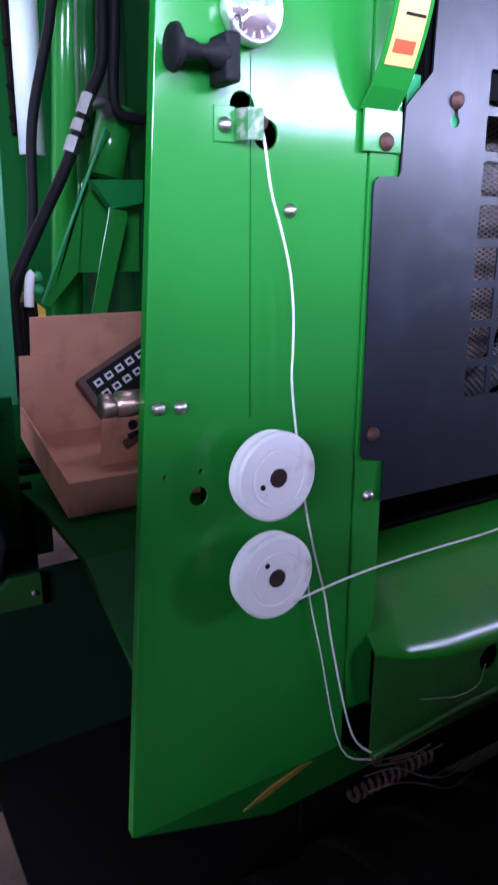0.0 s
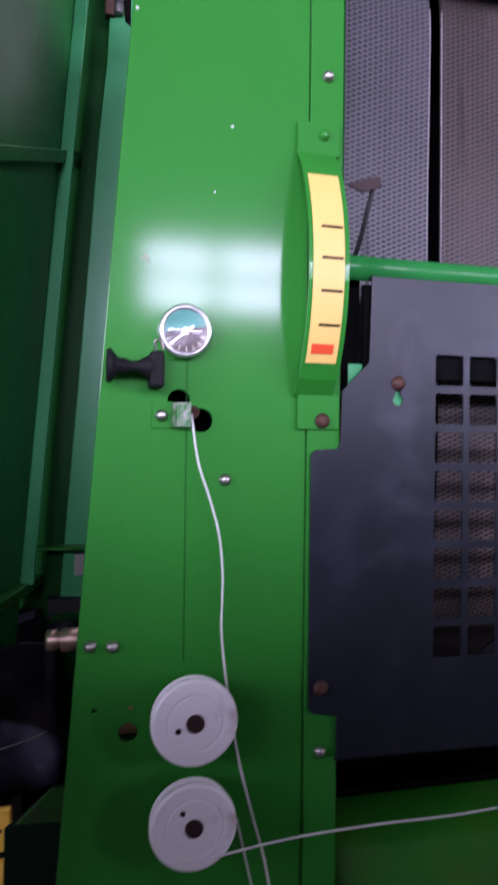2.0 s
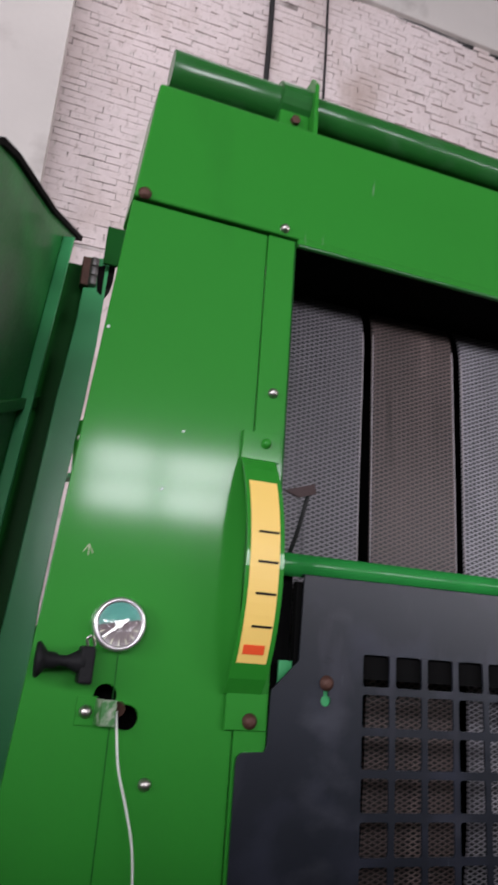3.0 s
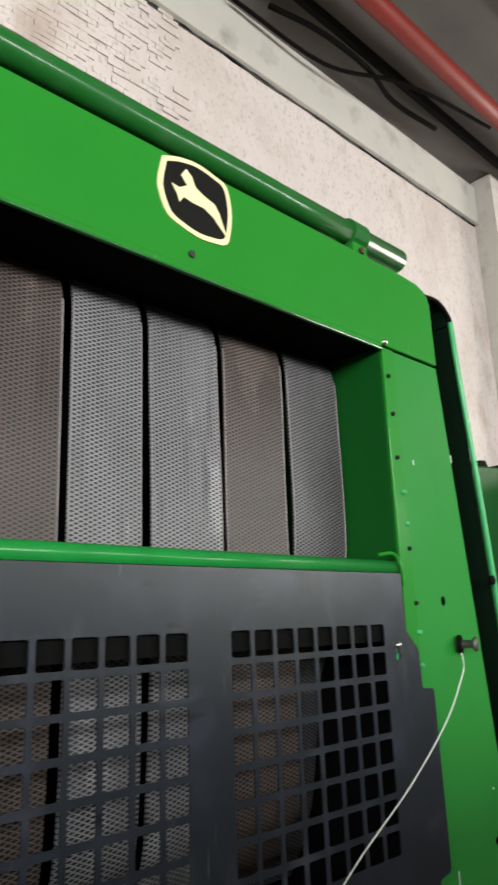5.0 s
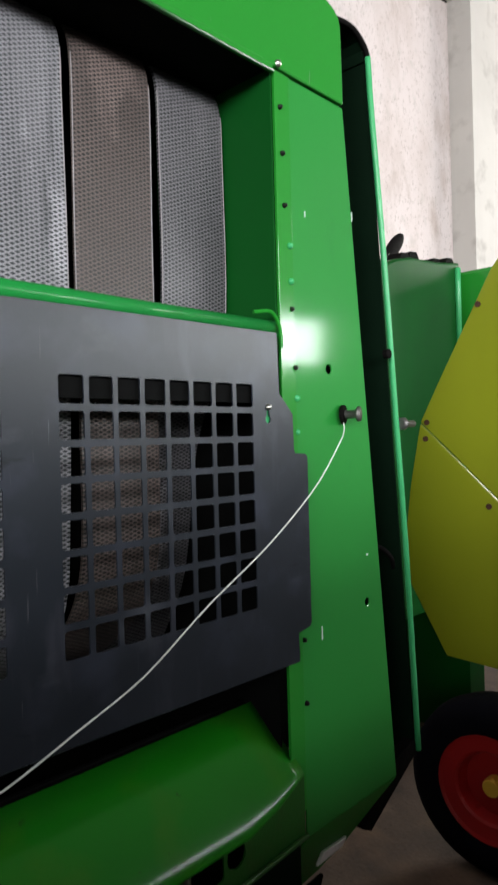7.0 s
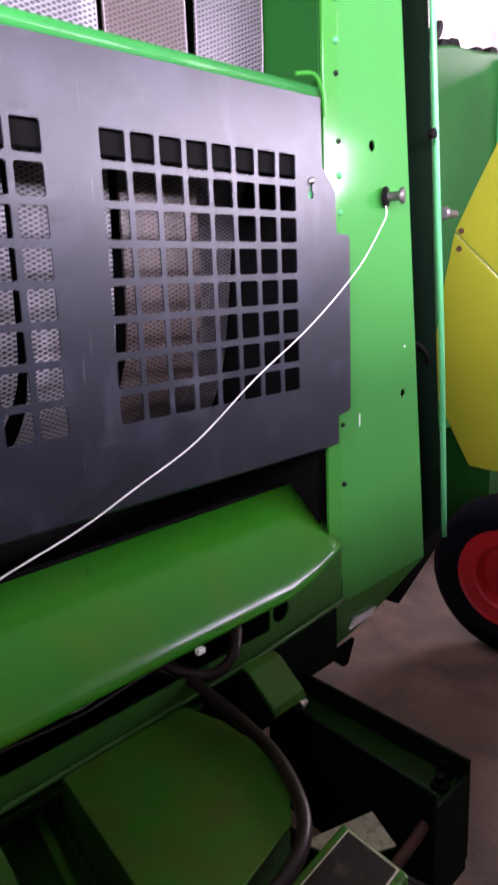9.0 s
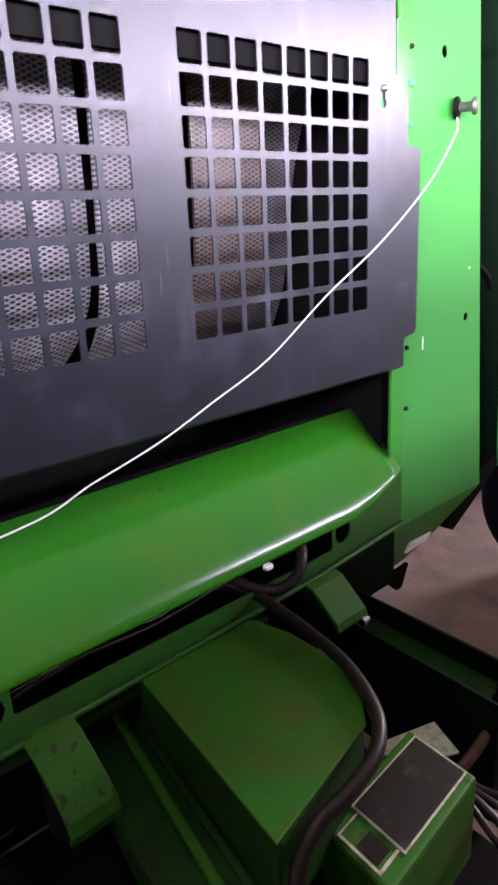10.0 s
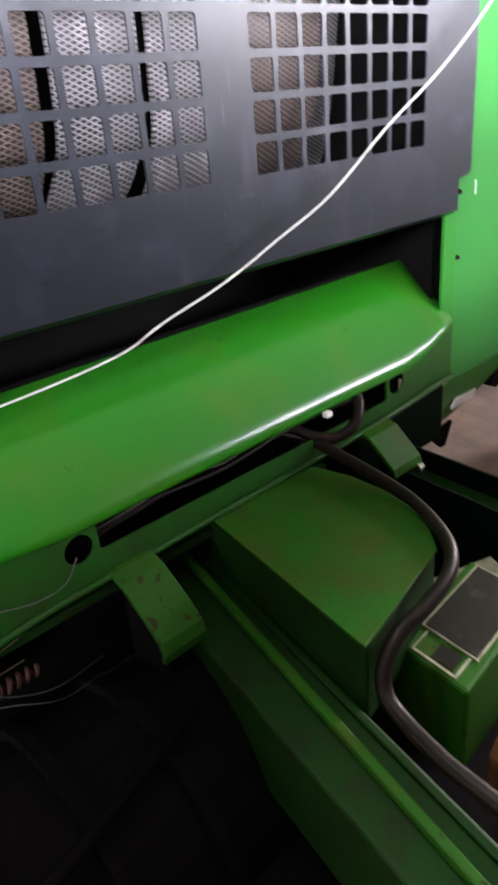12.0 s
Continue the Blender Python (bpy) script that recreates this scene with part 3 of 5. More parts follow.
half = [(0.533, 1.624), (0.536, 1.508), (0.574, 1.468), (0.576, 1.398), (0.579, 1.391), (0.610, 1.389), (0.616, 1.384), (0.617, 1.376), (0.617, 1.050), (0.612, 1.042), (0.577, 1.036), (0.578, 0.979)]
outline = [(-x, z) for x, z in half[::-1]] + half
SLOT_X = (-0.494, 0.503)


def keyhole(cx, cz):
    """A round hole with a narrow neck above it."""
    arc = [radians(120 + 300 * k / 12) for k in range(13)]
    return [(cx + 0.0075 * math.cos(a), cz + 0.0075 * math.sin(a)) for a in arc] + [(cx + 0.0038, cz + 0.026), (cx - 0.0038, cz + 0.026)]


def skewed(bm):
    """The grille hangs a little further out at its east end."""
    for v in bm.verts:
        v.co.y += 0.017 - 0.018 * v.co.x
    return bm


def grille_y(x):
    return -0.019 - 0.018 * x


grille = part("grille", skewed(sheet(outline, fields + [keyhole(x, 1.458) for x in SLOT_X], -0.036, 0.003)), GREY_SHEET, baler, "dark grey sheet grille with square holes")
part("grille_top_fold", skewed(prism([(-0.036, 1.621), (-0.034, 1.625), (-0.016, 1.628), (-0.016, 1.625), (-0.032, 1.622), (-0.033, 1.621)], "x", -0.533, 0.533)), GREY_SHEET, grille)
part("grille_bottom_fold", skewed(prism([(-0.036, 0.979), (-0.01, 0.966), (-0.008, 0.969), (-0.033, 0.982)], "x", -0.578, 0.578)), GREY_SHEET, grille)
for x in SLOT_X:
    # Added plate; the lit flange behind is put into its pale colour.
    part("keyhole_lit_plate", box(x - 0.012, x + 0.012, grille_y(x) + 0.006, grille_y(x) + 0.008, 1.444, 1.500), GREEN_LIT, grille, "pale green plate added for the lit flange behind the keyhole")

# belts round the rollers
edges = [-0.572, -0.364, -0.170, -0.004, 0.184, 0.377, 0.570]
# The last belt's dark material stands in for shade at the east end.
mats = [BELT_DARK, BELT_BROWN, BELT_GREY, BELT_GREY, BELT_BROWN, BELT_DARK]
for k in range(6):
    a, b = edges[k] + 0.0105, edges[k + 1] - 0.0105
    wob = (-0.004, 0.003, 0.0, 0.006, -0.003, 0.002)[k]
    prof = [(0.34, 0.98), (0.27, 1.03), (0.20, 1.09), (0.155, 1.16), (0.138 + wob, 1.25), (0.132, 1.45), (0.134 - wob, 1.75), (0.134, 2.0), (0.136, 2.10), (0.15, 2.147), (0.19, 2.18), (0.3, 2.20)]
    # Last belt's lower part is set back to put shade into its shape.
    if k == 5:
        prof = [(0.34, 0.98), (0.29, 1.09), (0.26, 1.25), (0.235, 1.40), (0.18, 1.53), (0.145, 1.62)] + prof[6:]
    prof = [(p.x, p.y) for p in spline([(q[0], q[1], 0) for q in prof], 3)]
    bm = bmesh.new()
    rows = []
    for i, (y, z) in enumerate(prof):
        lean = 0.012 * math.sin(k * 2.1 + 1) * max(0, 1.16 - z) / 0.1
        rows.append([bm.verts.new((x + lean, y + d, z)) for x, d in ((a, 0), (b, 0), (b, 0.006), (a, 0.006))])
    for p, q in zip(rows, rows[1:]):
        for j in range(4):
            bm.faces.new((p[j], p[(j + 1) % 4], q[(j + 1) % 4], q[j]))
    belt = part("belt", bm, mats[k], baler, "worn rubber belt with a diamond tread")
    for x in (a, b):
        part("belt_edge", tube([(x, y - 0.0005, z) for y, z in prof if 1.6 < z < 2.12], 0.0012, 6, 0), BELT_EDGE, belt, smooth=True)
# Added black plate; stands in for the cross bar's shadow on the belts.
part("top_row_shade", skewed(box(-0.54, 0.54, -0.026, -0.014, 1.489, 1.615)), VOID, baler, "black plate added for the shade behind the top grille holes")
# Black chamber walls; the unlit inside is put into their colour.
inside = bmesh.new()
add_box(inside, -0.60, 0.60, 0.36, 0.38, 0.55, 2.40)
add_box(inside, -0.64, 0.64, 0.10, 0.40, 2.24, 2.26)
part("chamber_back_shade", inside, VOID, baler)
# Body and tailgate use the darkened green in place of shade.
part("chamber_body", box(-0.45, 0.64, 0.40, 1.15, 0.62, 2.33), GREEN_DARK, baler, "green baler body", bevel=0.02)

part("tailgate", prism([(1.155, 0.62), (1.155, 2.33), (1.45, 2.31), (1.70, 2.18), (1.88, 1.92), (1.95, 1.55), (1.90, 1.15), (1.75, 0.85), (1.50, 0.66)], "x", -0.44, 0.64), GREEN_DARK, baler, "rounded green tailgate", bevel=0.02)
# feeder pan under the grille
def pan_mesh():
    """Sloping sheet whose rolled front edge runs out towards both ends."""
    mid = [(0.10, 0.872), (0.045, 0.81), (-0.012, 0.746), (-0.024, 0.731), (-0.032, 0.718), (-0.036, 0.706), (-0.034, 0.698)]
    end = [(0.10, 0.872), (0.05, 0.825), (-0.005, 0.775), (-0.016, 0.766), (-0.022, 0.760), (-0.026, 0.754), (-0.026, 0.750)]
    bm = bmesh.new()
    rows = []
    for x, w in ((-0.587, 1), (-0.52, 0.50), (-0.45, 0.15), (-0.35, 0.0), (-0.2, 0.0), (0.1, 0.0), (0.42, 0.0), (0.50, 0.35), (0.55, 0.72), (0.585, 1)):
        line = [(a[0] * (1 - w) + b[0] * w, a[1] * (1 - w) + b[1] * w) for a, b in zip(mid, end)]
        rows.append([bm.verts.new((x, y, z)) for y, z in line] + [bm.verts.new((x, y + 0.003, z - 0.003)) for y, z in line[::-1]])
    for p, q in zip(rows, rows[1:]):
        for k in range(len(p)):
            bm.faces.new((p[k], p[(k + 1) % len(p)], q[(k + 1) % len(p)], q[k]))
    bm.faces.new(rows[0]), bm.faces.new(rows[-1][::-1])
    for f in bm.faces:
        f.smooth = len(f.verts) == 4
    return bm


pan = part("feed_pan", pan_mesh(), GREEN_PAN, baler, "sloping green feeder pan")
front = part("pan_front", sheet([(-0.587, 0.585), (-0.40, 0.602), (0.30, 0.612), (0.585, 0.632), (0.585, 0.748), (0.45, 0.703), (-0.42, 0.703), (-0.587, 0.748)], [ring(-0.340, 0.666, 0.023), ring(0.389, 0.678, 0.024), rounded(-0.308, 0.358, 0.648, 0.699, 0.008, 3)], -0.026, 0.004), GREEN_FRONT_SHADED, pan, "worn green pan front, shade in its colour")
part("pan_rail", tube([(-0.587, -0.031, 0.585), (-0.40, -0.031, 0.602), (0.30, -0.031, 0.612), (0.585, -0.031, 0.632)], 0.0055, 10, 0), GREEN_FRONT_SHADED, pan, smooth=True)
part("lower_rail", prism([(-0.022, 0.580), (-0.004, 0.580), (-0.004, 0.565), (-0.022, 0.565)], "x", -0.60, 0.18), GREEN_SHADE_GREASE, pan, "dark green rail under the pan", bevel=0.003)
for k, (y, z) in enumerate(((0.0, 0.668), (0.008, 0.66), (-0.004, 0.68))):
    part("wire", tube([(-0.30, y, z - 0.01), (-0.2 + 0.04 * k, y + 0.004, z), (-0.05, y, z - 0.006), (0.12 - 0.03 * k, y + 0.006, z + 0.004), (0.30, y + 0.01, z)], 0.0035 - 0.0011 * k, 6, 4), (HOSE, HOSE, DULL)[k], baler, smooth=True)
part("wire_connector", box(0.158, 0.174, -0.046, -0.034, 0.688, 0.698), WHITE_PLASTIC, baler, "white cable connector", bevel=0.002)
# Black box added for the shade behind the pan.
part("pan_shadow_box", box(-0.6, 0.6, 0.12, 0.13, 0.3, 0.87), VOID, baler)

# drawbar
# Drawbar's shade is put into its colour along with the grease.
drawbar = part("drawbar", prism([(-0.08, 0.04), (-0.20, 0.04), (-0.505, -1.5), (-0.41, -1.5)], "z", 0.34, 0.492), GREEN_SHADE_GREASE, baler, "green drawbar beam, grease and shade in its colour", bevel=0.006)
part("beam_lip", prism([(-0.085, 0.04), (-0.098, 0.04), (-0.436, -1.5), (-0.424, -1.5)], "z", 0.492, 0.500), GREEN_SHADE_GREASE, drawbar, bevel=0.003)
part("beam_lip", prism([(-0.112, 0.04), (-0.127, 0.04), (-0.495, -1.5), (-0.48, -1.5)], "z", 0.492, 0.508), GREEN_WORN, drawbar, bevel=0.004)
# Arm and channel sides carry their shade in the colour.
arm = part("drawbar_arm", prism([(0.37, 0.0), (0.378, 0.0), (0.338, -0.40), (0.33, -0.40)], "z", 0.26, 0.50), GREEN_DEEP_SHADE, baler, "open dark green channel arm", bevel=0.002)
part("channel_floor", prism([(0.378, 0.0), (0.472, 0.0), (0.442, -0.38), (0.34, -0.38)], "z", 0.445, 0.453), GREEN_SHADE_GREASE, arm)
part("channel_side", prism([(0.472, 0.0), (0.48, 0.0), (0.45, -0.40), (0.442, -0.40)], "z", 0.30, 0.498), GREEN_DEEP_SHADE, arm, bevel=0.002)
part("channel_end", prism([(0.338, -0.392), (0.442, -0.392), (0.442, -0.40), (0.338, -0.40)], "z", 0.28, 0.47), GREEN_DEEP_SHADE, arm)
for x, y in ((0.40, -0.37), (0.435, -0.36)):
    part("arm_bolt", lathe([(0.016, 0), (0.016, 0.012), (0.009, 0.013), (0.009, 0.028)], 6, "z"), GRIME_SHADE, baler, place=(x, y, 0.453))
# Cover sides painted darker than the top plate to carry their shade.
part("gearbox_cover", prism([(-0.098, 0.003), (0.097, 0.005), (0.124, -0.04), (0.138, -0.115), (0.134, -0.19), (0.118, -0.250), (0.090, -0.302), (0.048, -0.343), (-0.172, -0.391)], "z", 0.46, 0.599), GREEN_SHADE_GREASE, baler, "green sheet cover over the gearbox", bevel=0.008)
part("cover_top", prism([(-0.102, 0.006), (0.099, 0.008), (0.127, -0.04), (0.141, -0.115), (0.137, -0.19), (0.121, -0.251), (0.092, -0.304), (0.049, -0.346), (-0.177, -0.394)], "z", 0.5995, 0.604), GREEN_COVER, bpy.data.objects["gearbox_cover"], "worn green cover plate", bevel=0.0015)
shield = part("shaft_shield", prism([(-0.044, -0.341), (0.196, -0.319), (0.179, -0.447), (-0.061, -0.469)], "z", 0.34, 0.492), GREEN_WORN, baler, "green shaft shield with a worn decal", bevel=0.006)


def decal_quad(a0, a1, b0, b1):
    """A rectangle on the shield, in shares of the large decal's length and width."""
    return [(0.009 + 0.178 * a - 0.013 * b, -0.351 + 0.016 * a - 0.099 * b) for a, b in ((a0, b0), (a1, b0), (a1, b1), (a0, b1))]


part("decal_frame", prism(decal_quad(0, 1, 0, 1), "z", 0.492, 0.4945), DECAL_OLD, shield)
part("decal_panel", prism(decal_quad(0.025, 0.975, 0.04, 0.96), "z", 0.4945, 0.4965), DECAL_SOOT, shield, "sooty scratched decal")
for k, q in enumerate(((-0.27, -0.01, 0.86, 0.91), (-0.27, -0.245, 0.16, 0.86), (-0.27, -0.01, 0.12, 0.15))):
    part("decal_remnant", prism(decal_quad(*q), "z", 0.492, 0.4935), DECAL_OLD, shield)
part("decal_remnant", prism(decal_quad(-0.22, -0.05, 0.42, 0.80), "z", 0.492, 0.4932), DECAL_SOOT, shield)
hb = part("hinge_bracket", prism([(0.0, 0.612), (-0.035, 0.609), (-0.060, 0.600), (-0.115, 0.562), (-0.140, 0.540), (-0.147, 0.522), (-0.143, 0.505), (-0.136, 0.507), (-0.139, 0.522), (-0.134, 0.534), (-0.110, 0.556), (-0.057, 0.593), (-0.033, 0.602), (0.0, 0.605)], "x", -0.306, -0.229), GREEN_RUSTED, baler, "bent green strap bracket with rust smears", bevel=0.002)
# Foot's shade under the bracket is put into its colour.
part("bracket_foot", prism([(-0.02, 0.575), (-0.122, 0.500), (-0.10, 0.36), (-0.02, 0.36)], "x", -0.285, -0.245), GRIME_SHADE, hb, bevel=0.004)
hb2 = part("hinge_bracket", prism([(-0.026, 0.617), (-0.055, 0.610), (-0.112, 0.560), (-0.118, 0.545), (-0.113, 0.540), (-0.106, 0.553), (-0.053, 0.602), (-0.026, 0.609)], "x", 0.266, 0.352), GREEN_WORN, baler, "bent green strap bracket", bevel=0.002)
part("bracket_pin", lathe([(0.006, 0), (0.010, 0.001), (0.010, 0.008), (0.006, 0.010), (0.006, 0.02)], 10, "x"), STEEL, hb2, place=(0.330, -0.118, 0.538))
# Web darkened by colour to stand in for shade behind the bracket.
part("inner_web", prism([(0.0, 0.61), (0.0, 0.47), (0.004, 0.47), (0.004, 0.61)], "x", 0.30, 0.60), GREEN_DEEP_SHADE, baler, "dark green web behind the bracket")
# Added dark plate; hides lit floor under the drive.
part("under_drive_shade", prism([(-0.30, 0.10), (0.36, 0.10), (0.30, -0.46), (0.02, -0.62), (-0.36, -0.62)], "z", 0.24, 0.25), GRIME_SHADE, baler, "dark plate added under the drive to cover lit floor", bevel=0.003)

# Added dark sheet; hides lit floor under the pickup.
part("under_pickup_shade", prism([(-0.30, 0.27), (0.0, 0.30), (0.60, 0.30), (0.60, 0.285), (0.0, 0.285), (-0.30, 0.255)], "x", -1.03, -0.30), GRIME_SHADE, baler, "dark sheet added under the pickup to cover lit floor")
# Reel's near-black colour carries the shade under the machine.
reel = part("pickup_reel", lathe([(0.05, -0.31), (0.20, -0.31), (0.205, 0.0), (0.20, 0.42), (0.05, 0.42)], 24, "x"), GRIME_SHADE, baler, "pickup reel, shade in its dark colour", smooth=False, place=(-0.62, -0.12, 0.25))
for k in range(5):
    part("reel_band", lathe([(0.206, -0.012), (0.216, -0.01), (0.216, 0.01), (0.206, 0.012)], 24, "x"), GRIME_SHADE, reel, place=(-0.88 + 0.13 * k, -0.12, 0.25))
part("reel_rod", tube([(-0.95, -0.30, 0.42), (-0.6, -0.27, 0.44), (-0.30, -0.20, 0.47)], 0.009, 8, 0), GRIME_SHADE, baler, "thin steel rod", smooth=True)

coil = [(-0.60 + 0.17 * k / 96, 0.008 * math.sin(2 * math.pi * k / 8), 0.493 + 0.005 * k / 96 + 0.008 * math.cos(2 * math.pi * k / 8)) for k in range(97)]
part("coil_spring", tube(coil, 0.0036, 6, 0), RUSTY, baler, "rusty orange coil spring", smooth=True)
part("wire", tube([(-0.60, -0.03, 0.555), (-0.536, -0.03, 0.541), (-0.474, -0.03, 0.497), (-0.415, -0.03, 0.473), (-0.33, -0.01, 0.46)], 0.0010, 6, 4), DULL, baler, "loose pale wire", smooth=True)
part("wire", tube([(-0.60, -0.04, 0.535), (-0.543, -0.04, 0.524), (-0.487, -0.04, 0.497), (-0.42, -0.04, 0.458), (-0.34, -0.02, 0.44)], 0.0010, 6, 4), DULL, baler, "loose pale wire", smooth=True)
part("pickup_pipe", tube([(-0.70, -0.05, 0.404), (-0.477, -0.05, 0.394), (-0.28, -0.05, 0.386)], 0.011, 12, 0), GREEN_SHADE_GREASE, baler, "dark green pipe over the pickup", smooth=True)
part("wire", tube([(-0.50, -0.034, 0.652), (-0.462, -0.036, 0.641), (-0.42, -0.037, 0.630), (-0.374, -0.036, 0.633), (-0.345, -0.024, 0.655)], 0.0009, 6, 4), DULL, pan, "pale wire looped out of the pan", smooth=True)
part("card_scrap", prism([(0.17, -0.255), (0.30, -0.30), (0.265, -0.37), (0.19, -0.33)], "z", 0.43, 0.433), DECAL_OLD, baler, "worn grey card scrap")
part("stay_rod", tube([(0.45, -0.36, 0.44), (0.33, -0.38, 0.43), (0.235, -0.385, 0.42)], 0.010, 8, 3), RUSTY, baler, "rusty stay rod", smooth=True)
for k in range(4):
    part("cable", tube([(0.21 + 0.012 * k, -0.36, 0.40), (0.19 + 0.02 * k, -0.42, 0.43 - 0.01 * k), (0.17 + 0.03 * k, -0.50, 0.40), (0.20 + 0.035 * k, -0.62, 0.30)], 0.006 + 0.001 * (k % 2), 8, 4), HOSE, baler, "thin dark cable", smooth=True)
part("rusty_yoke", prism([(-0.06, 0.30), (0.05, 0.30), (0.04, 0.42), (-0.02, 0.44), (-0.06, 0.40)], "y", -0.56, -0.50), RUST_ORANGE, baler, "rusty shaft yoke", bevel=0.012)

# hoses
part("hose", tube([(-0.05, 0.09, 0.650), (0.04, 0.07, 0.655), (0.11, 0.045, 0.652), (0.148, -0.01, 0.640), (0.152, -0.09, 0.626), (0.142, -0.17, 0.620), (0.124, -0.245, 0.617), (0.090, -0.315, 0.615), (0.052, -0.365, 0.612), (0.005, -0.392, 0.606), (-0.055, -0.400, 0.597), (-0.110, -0.398, 0.587), (-0.148, -0.402, 0.562), (-0.165, -0.415, 0.536), (-0.173, -0.445, 0.522), (-0.186, -0.50, 0.519), (-0.196, -0.57, 0.519), (-0.225, -0.9, 0.519)], 0.0108, 10), HOSE, baler, "thick black hydraulic hose", smooth=True)
part("hose", tube([(0.36, 0.05, 0.68), (0.30, 0.01, 0.688), (0.248, -0.045, 0.686), (0.220, -0.057, 0.658), (0.184, -0.043, 0.64), (0.148, -0.02, 0.65), (0.113, 0.015, 0.67), (0.039, 0.03, 0.672)], 0.0105, 10), HOSE, baler, "looped black hydraulic hose", smooth=True)

# left pulleys
for z in (1.0578, 0.9325):
    pul = part("twine_pulley", lathe([(0.011, -0.0138), (0.0322, -0.0142), (0.0330, -0.0130), (0.0350, -0.0130), (0.0358, -0.0142), (0.0495, -0.0138), (0.0528, -0.0115), (0.0535, -0.006), (0.044, 0.0), (0.044, 0.003), (0.0515, 0.007), (0.0515, 0.010), (0.012, 0.012)], 64), WHITE_PLASTIC, baler, "white plastic twine pulley", smooth=False, place=(-0.774, -0.036, z))
    part("axle_bolt", lathe([(0.010, -0.004), (0.0115, -0.003), (0.0115, 0.05), (0.010, 0.05)], 12), RUST_DARK, pul, "dark rusty axle bolt", place=(-0.774, -0.048, z))
    part("pin_hole", lathe([(0.0035, -0.001), (0.0035, 0.001)], 10), DECAL_BLACK, pul, place=(-0.795 if z > 1 else -0.788, -0.0496, z - 0.008 if z > 1 else z + 0.019))

# bale pressure gauge
DIAL = (-0.787, 0.0, 1.536)
gauge = part("pressure_gauge", lathe([(0.024, 0.01), (0.030, 0.0), (0.0335, -0.008), (0.0335, -0.016), (0.0310, -0.0195), (0.0275, -0.0185), (0.0268, -0.010), (0.001, -0.010)], 40), RIM, baler, "round pressure gauge with a bright rim", smooth=True, place=DIAL)
part("dial", lathe([(0.0268, -0.0125), (0.0268, -0.0105)], 30), GAUGE_FACE, gauge, place=DIAL)
low_dial = prism([(0.0264 * math.cos(a), 0.0264 * math.sin(a)) for a in [radians(185 + 190 * k / 14) for k in range(15)]], "y", -0.0135, -0.0125)
part("dial_scale", low_dial, GAUGE_DARK, gauge, place=DIAL)
for k in range(7):
    a = radians(205 + 23 * k)
    part("dial_mark", prism([(q * math.cos(a + w), q * math.sin(a + w)) for q, w in ((0.0185, -0.025), (0.0245, -0.025), (0.0245, 0.025), (0.0185, 0.025))], "y", -0.0145, -0.0135), DECAL_OLD, gauge, place=DIAL)
part("hub_cap", lathe([(0.005, 0), (0.004, -0.003)], 12), WHITE_PLASTIC, gauge, place=(DIAL[0], -0.0140, DIAL[2]))
needle = prism([(-0.019, -0.0150), (-0.0175, -0.0165), (0.011, 0.005), (0.009, 0.008)], "y", -0.0155, -0.014)
part("needle", needle, WHITE_PLASTIC, gauge, place=DIAL)
lens = part("gauge_glass", lathe([(0.0272, -0.0172), (0.0272, -0.0182), (0.001, -0.0190)], 32), GLASS, gauge, "clear glass lens", smooth=True, place=DIAL)
lens.visible_shadow = False

# rubber hood latch
latch = part("rubber_latch", lathe([(0.012, -0.003), (0.026, -0.002), (0.028, 0.003), (0.022, 0.008), (0.013, 0.015), (0.0125, 0.026), (0.0085, 0.034), (0.009, 0.045), (0.014, 0.054), (0.0175, 0.06), (0.018, 0.07), (0.012, 0.075)], 20, "x"), RUBBER, baler, "black rubber hood latch", smooth=True, place=(-0.882, -0.026, 1.488))
latch.scale = (0.78, 0.76, 0.76)
part("latch_foot", box(-0.832, -0.815, -0.038, -0.002, 1.463, 1.507), RUBBER, baler, "black latch foot", bevel=0.003)
part("latch_ring", tube([(-0.826, -0.04, 1.507), (-0.828, -0.043, 1.516), (-0.822, -0.045, 1.518), (-0.818, -0.042, 1.508)], 0.0018, 6, 3), STEEL, baler, "small wire ring")

# bracket of the twine guide
bracket = part("guide_bracket", prism([(-0.826, 0.0), (-0.826, -0.002), (-0.801, -0.002), (-0.801, 0.0)], "z", 1.414, 1.448), GREEN, baler, "bent sheet twine guide", bevel=0.0005)
part("guide_tab", prism([(-0.803, -0.0021), (-0.797, -0.020), (-0.780, -0.023), (-0.780, -0.021), (-0.795, -0.018), (-0.801, -0.0021)], "z", 1.416, 1.446), CHIPPED, bracket, "chipped bent tab")
part("guide_eye", tube([(-0.772, 0.03, 1.433), (-0.773, 0.0, 1.436), (-0.775, -0.010, 1.434)], 0.008, 10, 3), RUSTY, bracket, "rusty guide eye", smooth=True)


def bolt_mesh(r, mat):
    bm = lathe([(r * 1.15, 0.0), (r * 1.15, -0.0015), (r, -0.0025), (r * 0.85, -0.006), (r * 0.45, -0.0078), (r * 0.05, -0.008)], 14)
    bmesh.ops.recalc_face_normals(bm, faces=bm.faces)
    for f in bm.faces:
        f.smooth = True
    me = bpy.data.meshes.new("bolt")
    bm.to_mesh(me)
    bm.free()
    me.materials.append(mat)
    return me


BOLT_D, BOLT_S, BOLT_P = bolt_mesh(0.0048, DECAL_BLACK), bolt_mesh(0.0055, STEEL), bolt_mesh(0.0058, GREEN_LIT)
BOLT, BOLT_G, BOLT_R = bolt_mesh(0.0070, STEEL), bolt_mesh(0.0068, GREEN), bolt_mesh(0.009, RUSTY)
